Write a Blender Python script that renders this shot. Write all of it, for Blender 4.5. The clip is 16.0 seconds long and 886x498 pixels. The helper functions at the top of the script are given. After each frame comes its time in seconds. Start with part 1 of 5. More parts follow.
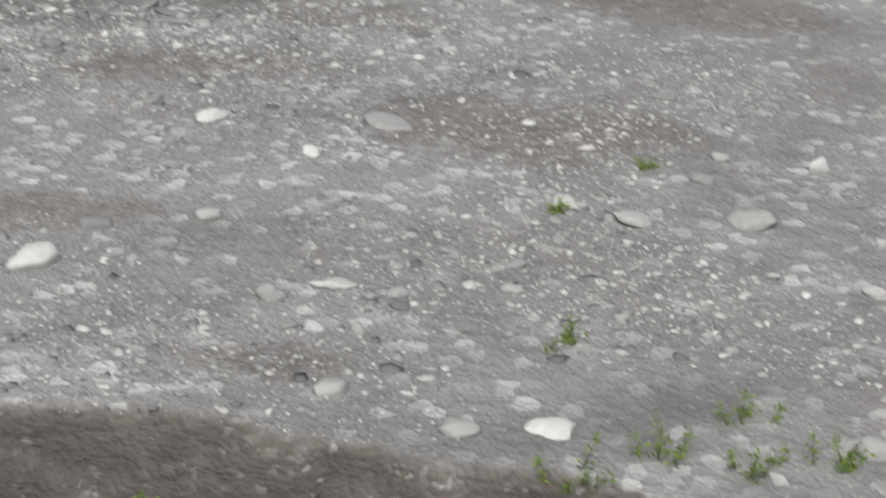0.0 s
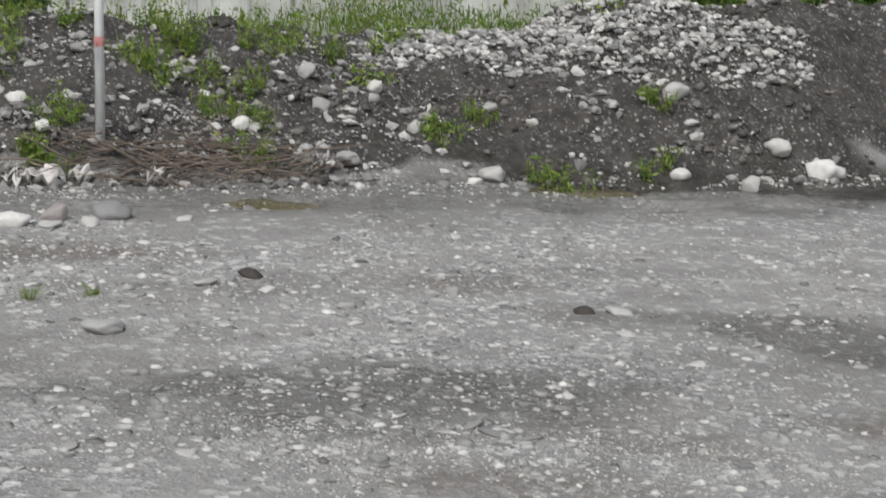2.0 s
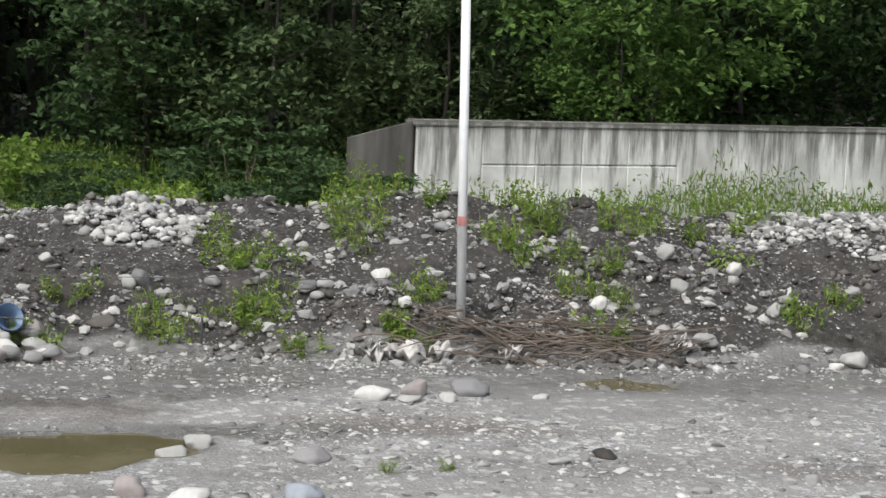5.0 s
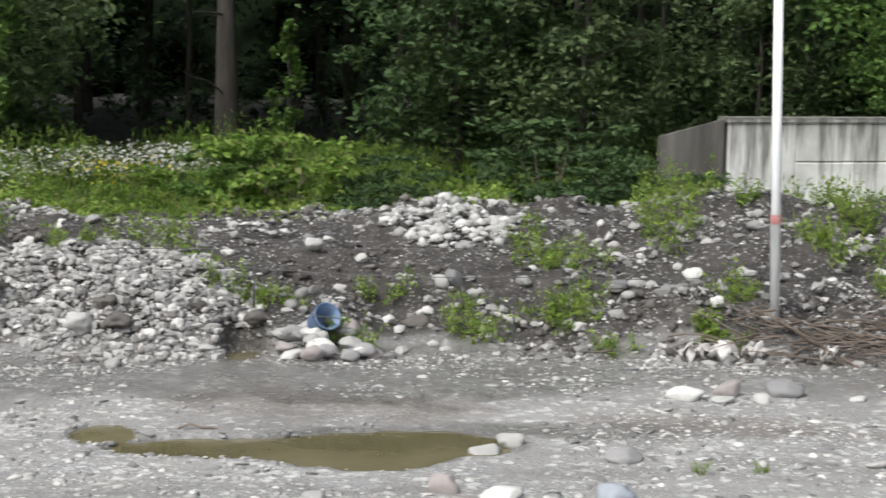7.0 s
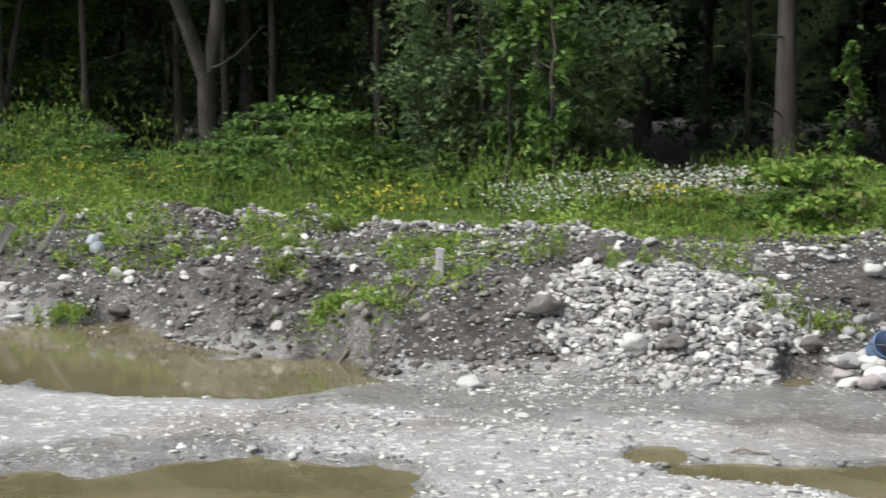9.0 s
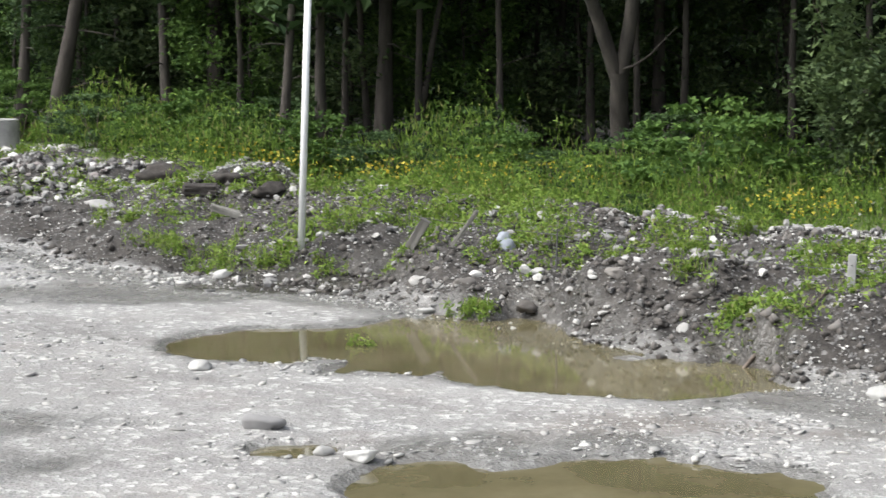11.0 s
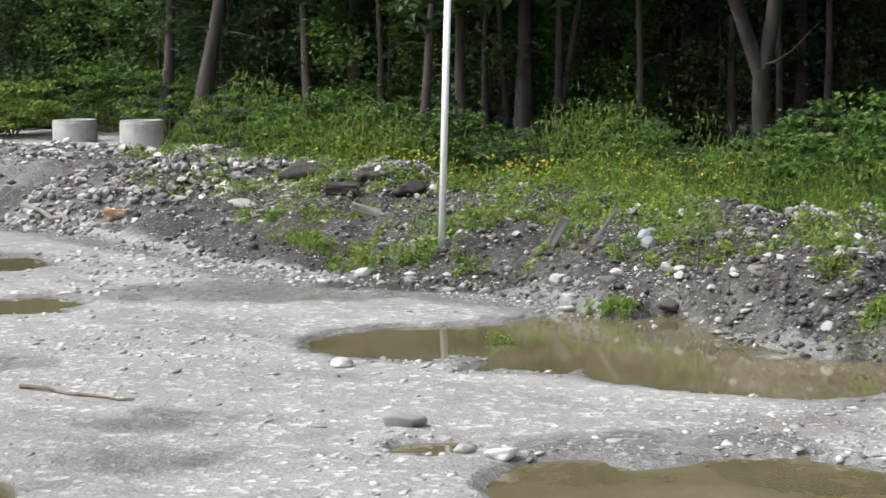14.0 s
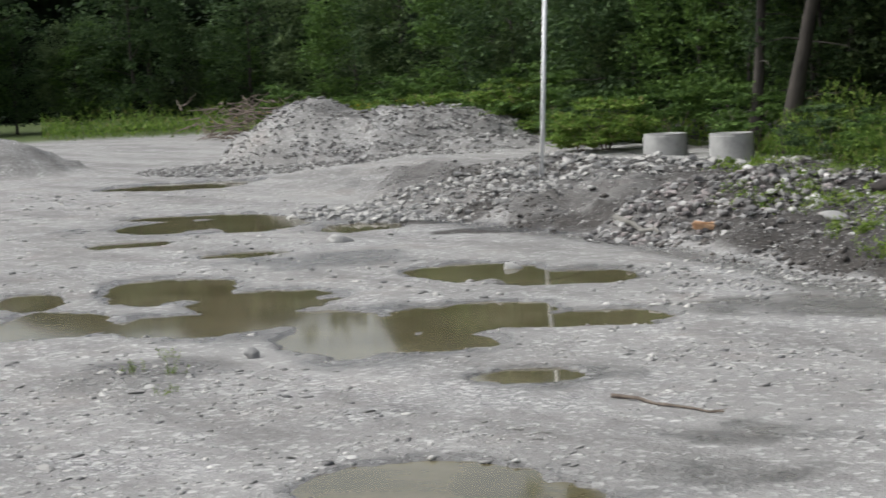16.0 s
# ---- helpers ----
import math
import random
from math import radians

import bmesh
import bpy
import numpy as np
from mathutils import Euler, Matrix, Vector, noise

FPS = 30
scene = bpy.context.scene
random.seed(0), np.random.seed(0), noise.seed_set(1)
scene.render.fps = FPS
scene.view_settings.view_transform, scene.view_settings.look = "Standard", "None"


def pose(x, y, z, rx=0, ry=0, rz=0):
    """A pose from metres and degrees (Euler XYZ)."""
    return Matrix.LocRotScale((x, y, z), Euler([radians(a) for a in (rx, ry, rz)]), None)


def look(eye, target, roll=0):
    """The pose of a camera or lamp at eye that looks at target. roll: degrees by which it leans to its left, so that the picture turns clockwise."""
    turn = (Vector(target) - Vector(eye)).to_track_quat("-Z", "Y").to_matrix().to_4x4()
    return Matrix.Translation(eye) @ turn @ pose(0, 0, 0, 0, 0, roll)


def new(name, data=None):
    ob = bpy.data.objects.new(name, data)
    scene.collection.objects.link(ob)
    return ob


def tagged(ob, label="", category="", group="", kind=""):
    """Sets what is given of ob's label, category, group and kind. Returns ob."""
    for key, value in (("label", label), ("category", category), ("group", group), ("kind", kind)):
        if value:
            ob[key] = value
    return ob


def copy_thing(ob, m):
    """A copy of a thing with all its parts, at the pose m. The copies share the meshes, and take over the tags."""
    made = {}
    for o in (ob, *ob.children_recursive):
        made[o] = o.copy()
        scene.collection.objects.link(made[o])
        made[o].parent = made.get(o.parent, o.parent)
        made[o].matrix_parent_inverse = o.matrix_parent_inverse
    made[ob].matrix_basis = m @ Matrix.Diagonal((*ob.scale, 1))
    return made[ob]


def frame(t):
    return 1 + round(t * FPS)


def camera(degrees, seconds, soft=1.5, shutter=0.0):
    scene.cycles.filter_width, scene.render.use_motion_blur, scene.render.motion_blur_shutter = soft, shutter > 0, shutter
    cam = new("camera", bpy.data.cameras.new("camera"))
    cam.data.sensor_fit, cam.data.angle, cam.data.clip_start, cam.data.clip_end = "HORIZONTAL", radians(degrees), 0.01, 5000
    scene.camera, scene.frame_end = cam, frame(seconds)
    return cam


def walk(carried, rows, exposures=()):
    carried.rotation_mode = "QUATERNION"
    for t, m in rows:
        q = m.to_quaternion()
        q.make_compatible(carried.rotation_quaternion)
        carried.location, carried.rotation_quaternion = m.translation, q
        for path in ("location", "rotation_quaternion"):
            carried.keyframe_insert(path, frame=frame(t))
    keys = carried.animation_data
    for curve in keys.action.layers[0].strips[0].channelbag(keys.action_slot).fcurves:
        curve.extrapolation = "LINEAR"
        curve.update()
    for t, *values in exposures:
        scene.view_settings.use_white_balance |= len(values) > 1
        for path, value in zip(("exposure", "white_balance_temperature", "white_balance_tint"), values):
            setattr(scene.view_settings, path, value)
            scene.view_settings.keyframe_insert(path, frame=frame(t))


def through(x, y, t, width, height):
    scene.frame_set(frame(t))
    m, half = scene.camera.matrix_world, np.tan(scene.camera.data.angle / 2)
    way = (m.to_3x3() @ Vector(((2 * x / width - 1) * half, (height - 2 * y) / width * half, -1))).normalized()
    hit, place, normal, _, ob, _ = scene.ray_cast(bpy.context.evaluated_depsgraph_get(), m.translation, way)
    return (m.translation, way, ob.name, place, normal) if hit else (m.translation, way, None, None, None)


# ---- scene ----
EYE = 2.8
cam = camera(26.73, 16.0, soft=1.5, shutter=0.3)


def turn(heading, tilt, lean):
    """The camera's pose on its stand: heading to the left, tilt up and lean, in degrees."""
    return pose(0, 0, EYE, 0, 0, heading) @ pose(0, 0, 0, 90 + tilt) @ pose(0, 0, 0, 0, 0, lean)


walk(cam, [
    (0.0, turn(-32.04, -24.40, 3.88)),
    (0.5, turn(-28.14, -20.52, 3.23)),
    (1.0, turn(-24.73, -16.77, 3.29)),
    (1.5, turn(-22.10, -14.34, 2.54)),
    (2.0, turn(-20.93, -12.00, 3.07)),
    (2.5, turn(-19.11, -9.88, 2.52)),
    (3.0, turn(-16.96, -8.54, 2.49)),
    (3.5, turn(-14.04, -7.70, 2.58)),
    (3.7, turn(-13.11, -7.71, 2.34)),
    (5.8, turn(-8.01, -6.70, 1.83)),
    (6.0, turn(-7.42, -6.75, 1.37)),
    (6.5, turn(-4.06, -7.05, 0.99)),
    (7.0, turn(0.00, -7.28, 0.98)),
    (7.5, turn(4.05, -6.62, 0.59)),
    (8.0, turn(8.67, -6.85, 0.21)),
    (8.5, turn(13.26, -6.93, -0.21)),
    (9.0, turn(17.10, -6.68, -0.17)),
    (9.5, turn(20.83, -6.55, -0.38)),
    (10.0, turn(24.46, -6.37, -0.55)),
    (10.2, turn(25.76, -6.53, -0.18)),
    (12.3, turn(32.24, -6.00, -1.23)),
    (12.5, turn(32.13, -5.99, -1.21)),
    (13.0, turn(32.37, -6.18, -1.26)),
    (13.5, turn(33.09, -6.26, -1.24)),
    (14.0, turn(34.00, -6.66, -0.69)),
    (14.5, turn(37.58, -6.40, -1.38)),
    (15.0, turn(42.42, -5.84, -2.07)),
    (15.5, turn(47.62, -5.73, -2.46)),
    (16.0, turn(52.05, -5.77, -2.52)),
], exposures=[(0.0, 0.3), (1.5, 0.3), (3.0, 0.29), (3.7, 0.42), (5.8, 0.65), (7.0, 0.8), (9.0, 1.08), (10.2, 1.2), (12.3, 1.2), (14.0, 1.1), (15.5, 0.68), (16.0, 0.6)])

# ---- light: an overcast sky with a wide, weak sun ----
world = bpy.data.worlds.new("sky")
scene.world = world
world.use_nodes = True
wn = world.node_tree
sky = wn.nodes.new("ShaderNodeTexSky")
sky.sky_type, sky.sun_disc = "NISHITA", False
sky.sun_elevation, sky.sun_rotation = radians(52), radians(-140)
sky.air_density, sky.dust_density, sky.ozone_density = 1.0, 4.0, 1.0
pale = wn.nodes.new("ShaderNodeMix")
pale.data_type = "RGBA"
pale.inputs["Factor"].default_value = 0.66
grey = wn.nodes.new("ShaderNodeRGBToBW")
wn.links.new(sky.outputs[0], grey.inputs[0])
wn.links.new(sky.outputs[0], pale.inputs["A"])
wn.links.new(grey.outputs[0], pale.inputs["B"])
wn.links.new(pale.outputs["Result"], wn.nodes["Background"].inputs["Color"])
wn.nodes["Background"].inputs["Strength"].default_value = 0.12

sun = new("sun", bpy.data.lights.new("sun", "SUN"))
sun.data.energy, sun.data.angle, sun.data.color = 1.3, radians(25), (0.975, 0.99, 0.95)
sun.matrix_world = look((-12, -14, 24), (0, 0, 0))

# ---- materials ----


class Nodes:
    """A small helper that writes a node material."""

    def __init__(self, name):
        self.mat = bpy.data.materials.new(name)
        self.mat.use_nodes = True
        self.tree = self.mat.node_tree
        self.bsdf = self.tree.nodes["Principled BSDF"]
        self.place = self.add("ShaderNodeTexCoord").outputs["Object"]

    def add(self, kind, **values):
        node = self.tree.nodes.new(kind)
        for key, value in values.items():
            self.put(node.inputs[key.replace("_", " ")], value)
        return node

    def put(self, socket, value):
        if isinstance(value, bpy.types.NodeSocket):
            self.tree.links.new(value, socket)
        else:
            socket.default_value = value

    def noise(self, scale, detail=4.0, rough=0.55, where=None):
        n = self.add("ShaderNodeTexNoise", Scale=scale, Detail=detail, Roughness=rough)
        self.put(n.inputs["Vector"], where or self.place)
        return n.outputs["Fac"]

    def cells(self, scale, out="Color", where=None, feature="F1"):
        n = self.add("ShaderNodeTexVoronoi", Scale=scale)
        n.feature = feature
        self.put(n.inputs["Vector"], where or self.place)
        return n.outputs[out]

    def span(self, value, a, b, lo=0.0, hi=1.0):
        n = self.add("ShaderNodeMapRange")
        for i, v in enumerate((value, a, b, lo, hi)):
            self.put(n.inputs[i], v)
        return n.outputs[0]

    def mix(self, fac, a, b, blend="MIX"):
        n = self.tree.nodes.new("ShaderNodeMix")
        n.data_type, n.blend_type = "RGBA", blend
        self.put(n.inputs["Factor"], fac)
        self.put(n.inputs["A"], a if isinstance(a, bpy.types.NodeSocket) else (*a, 1))
        self.put(n.inputs["B"], b if isinstance(b, bpy.types.NodeSocket) else (*b, 1))
        return n.outputs["Result"]

    def maths(self, op, a, b):
        n = self.tree.nodes.new("ShaderNodeMath")
        n.operation = op
        self.put(n.inputs[0], a)
        self.put(n.inputs[1], b)
        return n.outputs[0]

    def layer(self, name):
        n = self.tree.nodes.new("ShaderNodeAttribute")
        n.attribute_name = name
        return n.outputs["Fac"]

    def ramp(self, value, stops):
        n = self.tree.nodes.new("ShaderNodeValToRGB")
        self.put(n.inputs[0], value)
        e = n.color_ramp.elements
        while len(e) < len(stops):
            e.new(0.5)
        for el, (at, c) in zip(e, stops):
            el.position, el.color = at, (*c, 1)
        return n.outputs[0]

    def island(self):
        return self.add("ShaderNodeNewGeometry").outputs["Random Per Island"]

    def one(self):
        return self.add("ShaderNodeObjectInfo").outputs["Random"]

    def finish(self, colour, rough, bump=None, strength=0.5, distance=0.02, **rest):
        self.put(self.bsdf.inputs["Base Color"], colour if isinstance(colour, bpy.types.NodeSocket) else (*colour, 1))
        self.put(self.bsdf.inputs["Roughness"], rough)
        for key, value in rest.items():
            self.put(self.bsdf.inputs[key.replace("_", " ")], value)
        if bump is not None:
            b = self.add("ShaderNodeBump", Strength=strength, Distance=distance)
            self.put(b.inputs["Height"], bump)
            self.put(self.bsdf.inputs["Normal"], b.outputs[0])
        return self.mat


def ground_material():
    m = Nodes("gravel_ground")
    big, mid, fine = m.noise(0.35, 5), m.noise(2.2, 6, 0.65), m.noise(16, 5, 0.65)
    tones = []
    for scale in (17, 42, 110):
        split = m.add("ShaderNodeSeparateColor")
        m.put(split.inputs[0], m.cells(scale))
        tones.append(split)
    stone = m.ramp(tones[1].outputs[0], [(0.0, (0.10, 0.10, 0.105)), (0.4, (0.21, 0.21, 0.215)), (0.75, (0.36, 0.36, 0.355)), (0.88, (0.50, 0.50, 0.49)), (1.0, (0.78, 0.78, 0.76))])
    small = m.ramp(tones[2].outputs[0], [(0.0, (0.12, 0.12, 0.125)), (0.5, (0.26, 0.255, 0.25)), (0.85, (0.40, 0.39, 0.38)), (1.0, (0.70, 0.69, 0.67))])
    grit = m.mix(m.span(fine, 0.42, 0.58), stone, small)
    silt = m.mix(m.span(mid, 0.3, 0.7), (0.20, 0.195, 0.19), (0.37, 0.365, 0.355))
    silt = m.mix(m.span(tones[2].outputs[1], 0.62, 0.8, 0.0, 0.5), silt, small)
    base = m.mix(m.span(m.maths("ADD", big, m.maths("MULTIPLY", mid, 0.8)), 0.90, 1.06), silt, grit)
    pale = m.maths("MULTIPLY", m.span(tones[0].outputs[2], 0.80, 0.84), m.span(mid, 0.38, 0.52))
    base = m.mix(m.maths("MULTIPLY", pale, 0.6), base, m.mix(tones[0].outputs[1], (0.40, 0.40, 0.39), (0.76, 0.755, 0.74)))
    rust = m.span(m.noise(0.9, 3), 0.55, 0.72, 0.0, 0.38)
    base = m.mix(rust, base, m.mix(0.6, base, (0.28, 0.225, 0.195)))
    base = m.mix(m.span(m.noise(0.55, 5, 0.6), 0.54, 0.68, 0.0, 0.6), base, m.mix(0.5, base, (0.10, 0.095, 0.088)))
    track = m.add("ShaderNodeMapping")
    m.put(track.inputs["Vector"], m.place)
    track.inputs["Scale"].default_value = (0.16, 0.85, 1.0)
    track.inputs["Rotation"].default_value = (0, 0, radians(-14))
    bands = m.noise(1.0, 6, 0.6, track.outputs[0])
    base = m.mix(m.span(bands, 0.50, 0.66, 0.0, 0.75), base, m.mix(0.55, base, (0.11, 0.105, 0.10)))
    base = m.mix(m.span(bands, 0.46, 0.34, 0.0, 0.35), base, (0.40, 0.395, 0.385))
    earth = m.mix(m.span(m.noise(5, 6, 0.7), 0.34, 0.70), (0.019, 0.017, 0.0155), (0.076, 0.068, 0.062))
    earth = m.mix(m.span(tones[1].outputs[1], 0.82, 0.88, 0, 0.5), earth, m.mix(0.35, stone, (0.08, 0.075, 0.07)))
    soil = m.span(m.maths("ADD", m.layer("soil"), m.maths("MULTIPLY", m.maths("SUBTRACT", fine, 0.5), 1.3)), 0.35, 0.65)
    soil = m.maths("MULTIPLY", soil, m.span(m.maths("ADD", m.noise(1.1, 4), m.layer("soil")), 0.9, 1.35, 0.25, 1.0))
    loam = m.mix(m.span(m.noise(3.5, 6, 0.65), 0.32, 0.68), (0.112, 0.095, 0.083), (0.222, 0.196, 0.178))
    loam = m.mix(m.span(tones[1].outputs[1], 0.86, 0.90, 0, 0.5), loam, stone)
    mud = m.span(m.maths("ADD", m.layer("mud"), m.maths("MULTIPLY", m.maths("SUBTRACT", fine, 0.5), 0.9)), 0.25, 0.75)
    base = m.mix(mud, base, loam)
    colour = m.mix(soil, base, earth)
    wet = m.span(m.maths("ADD", m.layer("wet"), m.maths("MULTIPLY", m.maths("SUBTRACT", mid, 0.5), 1.0)), 0.3, 0.8)
    colour = m.mix(m.maths("MULTIPLY", wet, 0.8), colour, m.mix(0.55, colour, (0.06, 0.055, 0.045)))
    green = m.span(m.maths("ADD", m.layer("grass"), m.maths("MULTIPLY", m.maths("SUBTRACT", fine, 0.5), 0.8)), 0.4, 0.7)
    colour = m.mix(green, colour, m.mix(fine, (0.03, 0.05, 0.014), (0.12, 0.165, 0.04)))
    rough = m.span(wet, 0, 1, 0.9, 0.27)
    height = m.maths("ADD", m.maths("ADD", m.cells(42, "Distance"), m.maths("MULTIPLY", m.cells(17, "Distance"), 1.5)), m.maths("MULTIPLY", fine, 1.6))
    return m.finish(colour, rough, height, 0.42, 0.02)


def stone_material(name, stops, speck=0.5):
    m = Nodes(name)
    a = m.ramp(m.maths("FRACT", m.maths("ADD", m.island(), m.one()), 0.0), stops)
    grain = m.noise(24, 5, 0.65)
    a = m.mix(m.span(grain, 0.35, 0.7, 0.0, speck), a, m.mix(0.5, a, (0.16, 0.155, 0.15)))
    return m.finish(a, 0.82, m.noise(40, 4), 0.35, 0.01)


def leaf_material(name, dark, light, dry=None, through=0.3):
    m = Nodes(name)
    c = m.mix(m.island(), dark, light)
    c = m.mix(m.span(m.noise(0.7, 3), 0.35, 0.7, 0.0, 0.6), c, m.mix(0.5, c, dark))
    if dry:
        c = m.mix(m.span(m.maths("FRACT", m.maths("MULTIPLY", m.island(), 7.31), 0.0), 0.86, 0.9, 0.0, 0.8), c, dry)
    m.finish(c, 0.65, Specular_IOR_Level=0.22)
    t = m.add("ShaderNodeBsdfTranslucent")
    m.put(t.inputs["Color"], c)
    blend = m.add("ShaderNodeMixShader")
    m.put(blend.inputs[0], through)
    m.tree.links.new(m.bsdf.outputs[0], blend.inputs[1])
    m.tree.links.new(t.outputs[0], blend.inputs[2])
    m.tree.links.new(blend.outputs[0], m.tree.nodes["Material Output"].inputs["Surface"])
    return m.mat


def plain(name, a, b, rough, scale=6.0, bump=0.3, metal=0.0, stretch=(1, 1, 1)):
    m = Nodes(name)
    mp = m.add("ShaderNodeMapping")
    m.put(mp.inputs["Vector"], m.place)
    mp.inputs["Scale"].default_value = stretch
    n = m.noise(scale, 6, 0.6, mp.outputs[0])
    return m.finish(m.mix(m.span(n, 0.3, 0.7), a, b), rough, m.noise(scale * 5, 4, 0.6, mp.outputs[0]), bump, 0.01, Metallic=metal)


def wall_material():
    m = Nodes("stained_concrete")
    mp = m.add("ShaderNodeMapping")
    m.put(mp.inputs["Vector"], m.place)
    mp.inputs["Scale"].default_value = (1, 1, 0.10)
    streak = m.noise(7.0, 7, 0.7, mp.outputs[0])
    patch = m.noise(1.4, 5)
    xyz = m.add("ShaderNodeSeparateXYZ")
    m.put(xyz.inputs[0], m.place)
    high = m.span(xyz.outputs[2], 0.35, 1.25)
    stain = m.span(m.maths("ADD", m.maths("ADD", streak, m.maths("MULTIPLY", patch, 0.25)), m.maths("MULTIPLY", high, 0.20)), 0.68, 0.86)
    c = m.mix(m.span(patch, 0.35, 0.65), (0.50, 0.495, 0.48), (0.84, 0.835, 0.82))
    c = m.mix(m.maths("MULTIPLY", stain, 0.78), c, (0.085, 0.08, 0.07))
    rim = m.span(xyz.outputs[2], 1.19, 1.25, 0.0, 0.7)
    c = m.mix(rim, c, (0.09, 0.085, 0.07))
    return m.finish(c, 0.9, m.noise(30, 4), 0.3, 0.008)


def water_material():
    m = Nodes("murky_water")
    c = m.mix(m.span(m.noise(0.9, 5, 0.6), 0.3, 0.7), (0.088, 0.078, 0.038), (0.20, 0.176, 0.108))
    return m.finish(c, 0.055, IOR=1.33)


GROUND = ground_material()
STONE = stone_material("river_stone", [(0.0, (0.17, 0.17, 0.175)), (0.35, (0.30, 0.30, 0.29)), (0.7, (0.47, 0.46, 0.44)), (1.0, (0.68, 0.67, 0.64))])
COBBLE = stone_material("cobble_stone", [(0.0, (0.14, 0.138, 0.138)), (0.3, (0.28, 0.275, 0.265)), (0.7, (0.40, 0.39, 0.375)), (1.0, (0.64, 0.63, 0.605))], 0.6)
PALE = stone_material("pale_stone", [(0.0, (0.28, 0.28, 0.275)), (0.5, (0.44, 0.435, 0.42)), (1.0, (0.68, 0.67, 0.645))], 0.5)
RUBBLE = stone_material("bank_rubble", [(0.0, (0.09, 0.085, 0.085)), (0.4, (0.19, 0.185, 0.18)), (0.75, (0.34, 0.335, 0.325)), (0.9, (0.50, 0.495, 0.48)), (1.0, (0.68, 0.67, 0.65))], 0.7)
GREYS = stone_material("grey_stone", [(0.0, (0.20, 0.20, 0.21)), (0.5, (0.27, 0.265, 0.265)), (1.0, (0.34, 0.33, 0.33))])
BLUES = stone_material("bluish_stone", [(0.0, (0.27, 0.30, 0.35)), (1.0, (0.33, 0.36, 0.41))])
REDS = stone_material("reddish_stone", [(0.0, (0.26, 0.235, 0.23)), (1.0, (0.37, 0.325, 0.315))])
EARTH = stone_material("dry_earth", [(0.0, (0.030, 0.026, 0.024)), (0.5, (0.085, 0.075, 0.067)), (0.85, (0.15, 0.138, 0.127)), (1.0, (0.21, 0.195, 0.18))], 0.5)
CLOD = plain("dark_clod", (0.030, 0.027, 0.025), (0.080, 0.070, 0.064), 0.95, 9, 0.8)
WALL = wall_material()
# darker than the wall's concrete, with upright streaks
DARKWALL = plain("dark_streaked_concrete", (0.03, 0.028, 0.025), (0.12, 0.115, 0.105), 0.92, 4, 0.3, 0, (1, 1, 0.15))
WATER = water_material()
PAINT = plain("white_paint", (0.80, 0.81, 0.82), (0.88, 0.89, 0.90), 0.4, 8, 0.05)
CONCRETE = plain("light_concrete", (0.28, 0.28, 0.275), (0.45, 0.45, 0.44), 0.88, 3.5, 0.4)
BARK = plain("bark", (0.030, 0.026, 0.023), (0.088, 0.077, 0.067), 0.95, 5, 0.9, 0, (1, 1, 0.25))
TWIG = plain("grey_twig", (0.09, 0.07, 0.055), (0.22, 0.18, 0.15), 0.9, 7, 0.4)
WOOD = plain("weathered_wood", (0.13, 0.125, 0.11), (0.27, 0.26, 0.24), 0.85, 6, 0.4, 0, (1, 1, 0.2))
WIRE = plain("dull_wire", (0.07, 0.07, 0.07), (0.14, 0.14, 0.14), 0.6, 8, 0.1, 0.3)
BLUE = plain("blue_plastic", (0.10, 0.17, 0.30), (0.17, 0.25, 0.40), 0.45, 5, 0.1)
DARKRIM = plain("dark_rim", (0.03, 0.035, 0.05), (0.06, 0.065, 0.08), 0.5, 5, 0.1)
BRICK = plain("orange_brick", (0.42, 0.24, 0.13), (0.55, 0.36, 0.22), 0.9, 9, 0.5)
LITTER = plain("dirty_white_sheet", (0.45, 0.42, 0.40), (0.72, 0.70, 0.68), 0.6, 7, 0.4)
RED = plain("red_tape", (0.42, 0.16, 0.15), (0.60, 0.40, 0.38), 0.5, 7, 0.1)
LEAF_DARK = leaf_material("woodland_leaf", (0.030, 0.060, 0.025), (0.105, 0.170, 0.062))
LEAF_MID = leaf_material("shrub_leaf", (0.045, 0.095, 0.024), (0.15, 0.25, 0.058))
LEAF_GREY = leaf_material("dusty_leaf", (0.045, 0.075, 0.034), (0.15, 0.21, 0.085))
HERB = leaf_material("herb_leaf", (0.07, 0.14, 0.024), (0.26, 0.38, 0.075), (0.24, 0.23, 0.09), 0.35)
WEED = leaf_material("weed_leaf", (0.10, 0.18, 0.03), (0.33, 0.45, 0.095), (0.22, 0.22, 0.09), 0.35)
YELLOW = leaf_material("yellow_bloom", (0.45, 0.36, 0.03), (0.62, 0.55, 0.10))
WHITE = leaf_material("white_bloom", (0.42, 0.43, 0.38), (0.70, 0.70, 0.66))
# near-black sheet colour: the unlit depth of the wood is painted in
DEEPSHADE = plain("deep_shade", (0.003, 0.005, 0.003), (0.016, 0.024, 0.012), 0.95, 1.2, 1.0)
DEEPSHADE.node_tree.nodes["Principled BSDF"].inputs["Specular IOR Level"].default_value = 0.0
# leaf tones lowered so that the colour carries the shade deep inside
FARSHADE = leaf_material("far_shade_leaf", (0.011, 0.021, 0.011), (0.034, 0.056, 0.026))
# darker leaf green, which holds the shade between the trunks in its colour
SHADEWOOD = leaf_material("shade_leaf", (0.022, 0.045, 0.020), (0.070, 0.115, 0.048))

# ---- helpers for shapes ----
rng = np.random.default_rng(7)


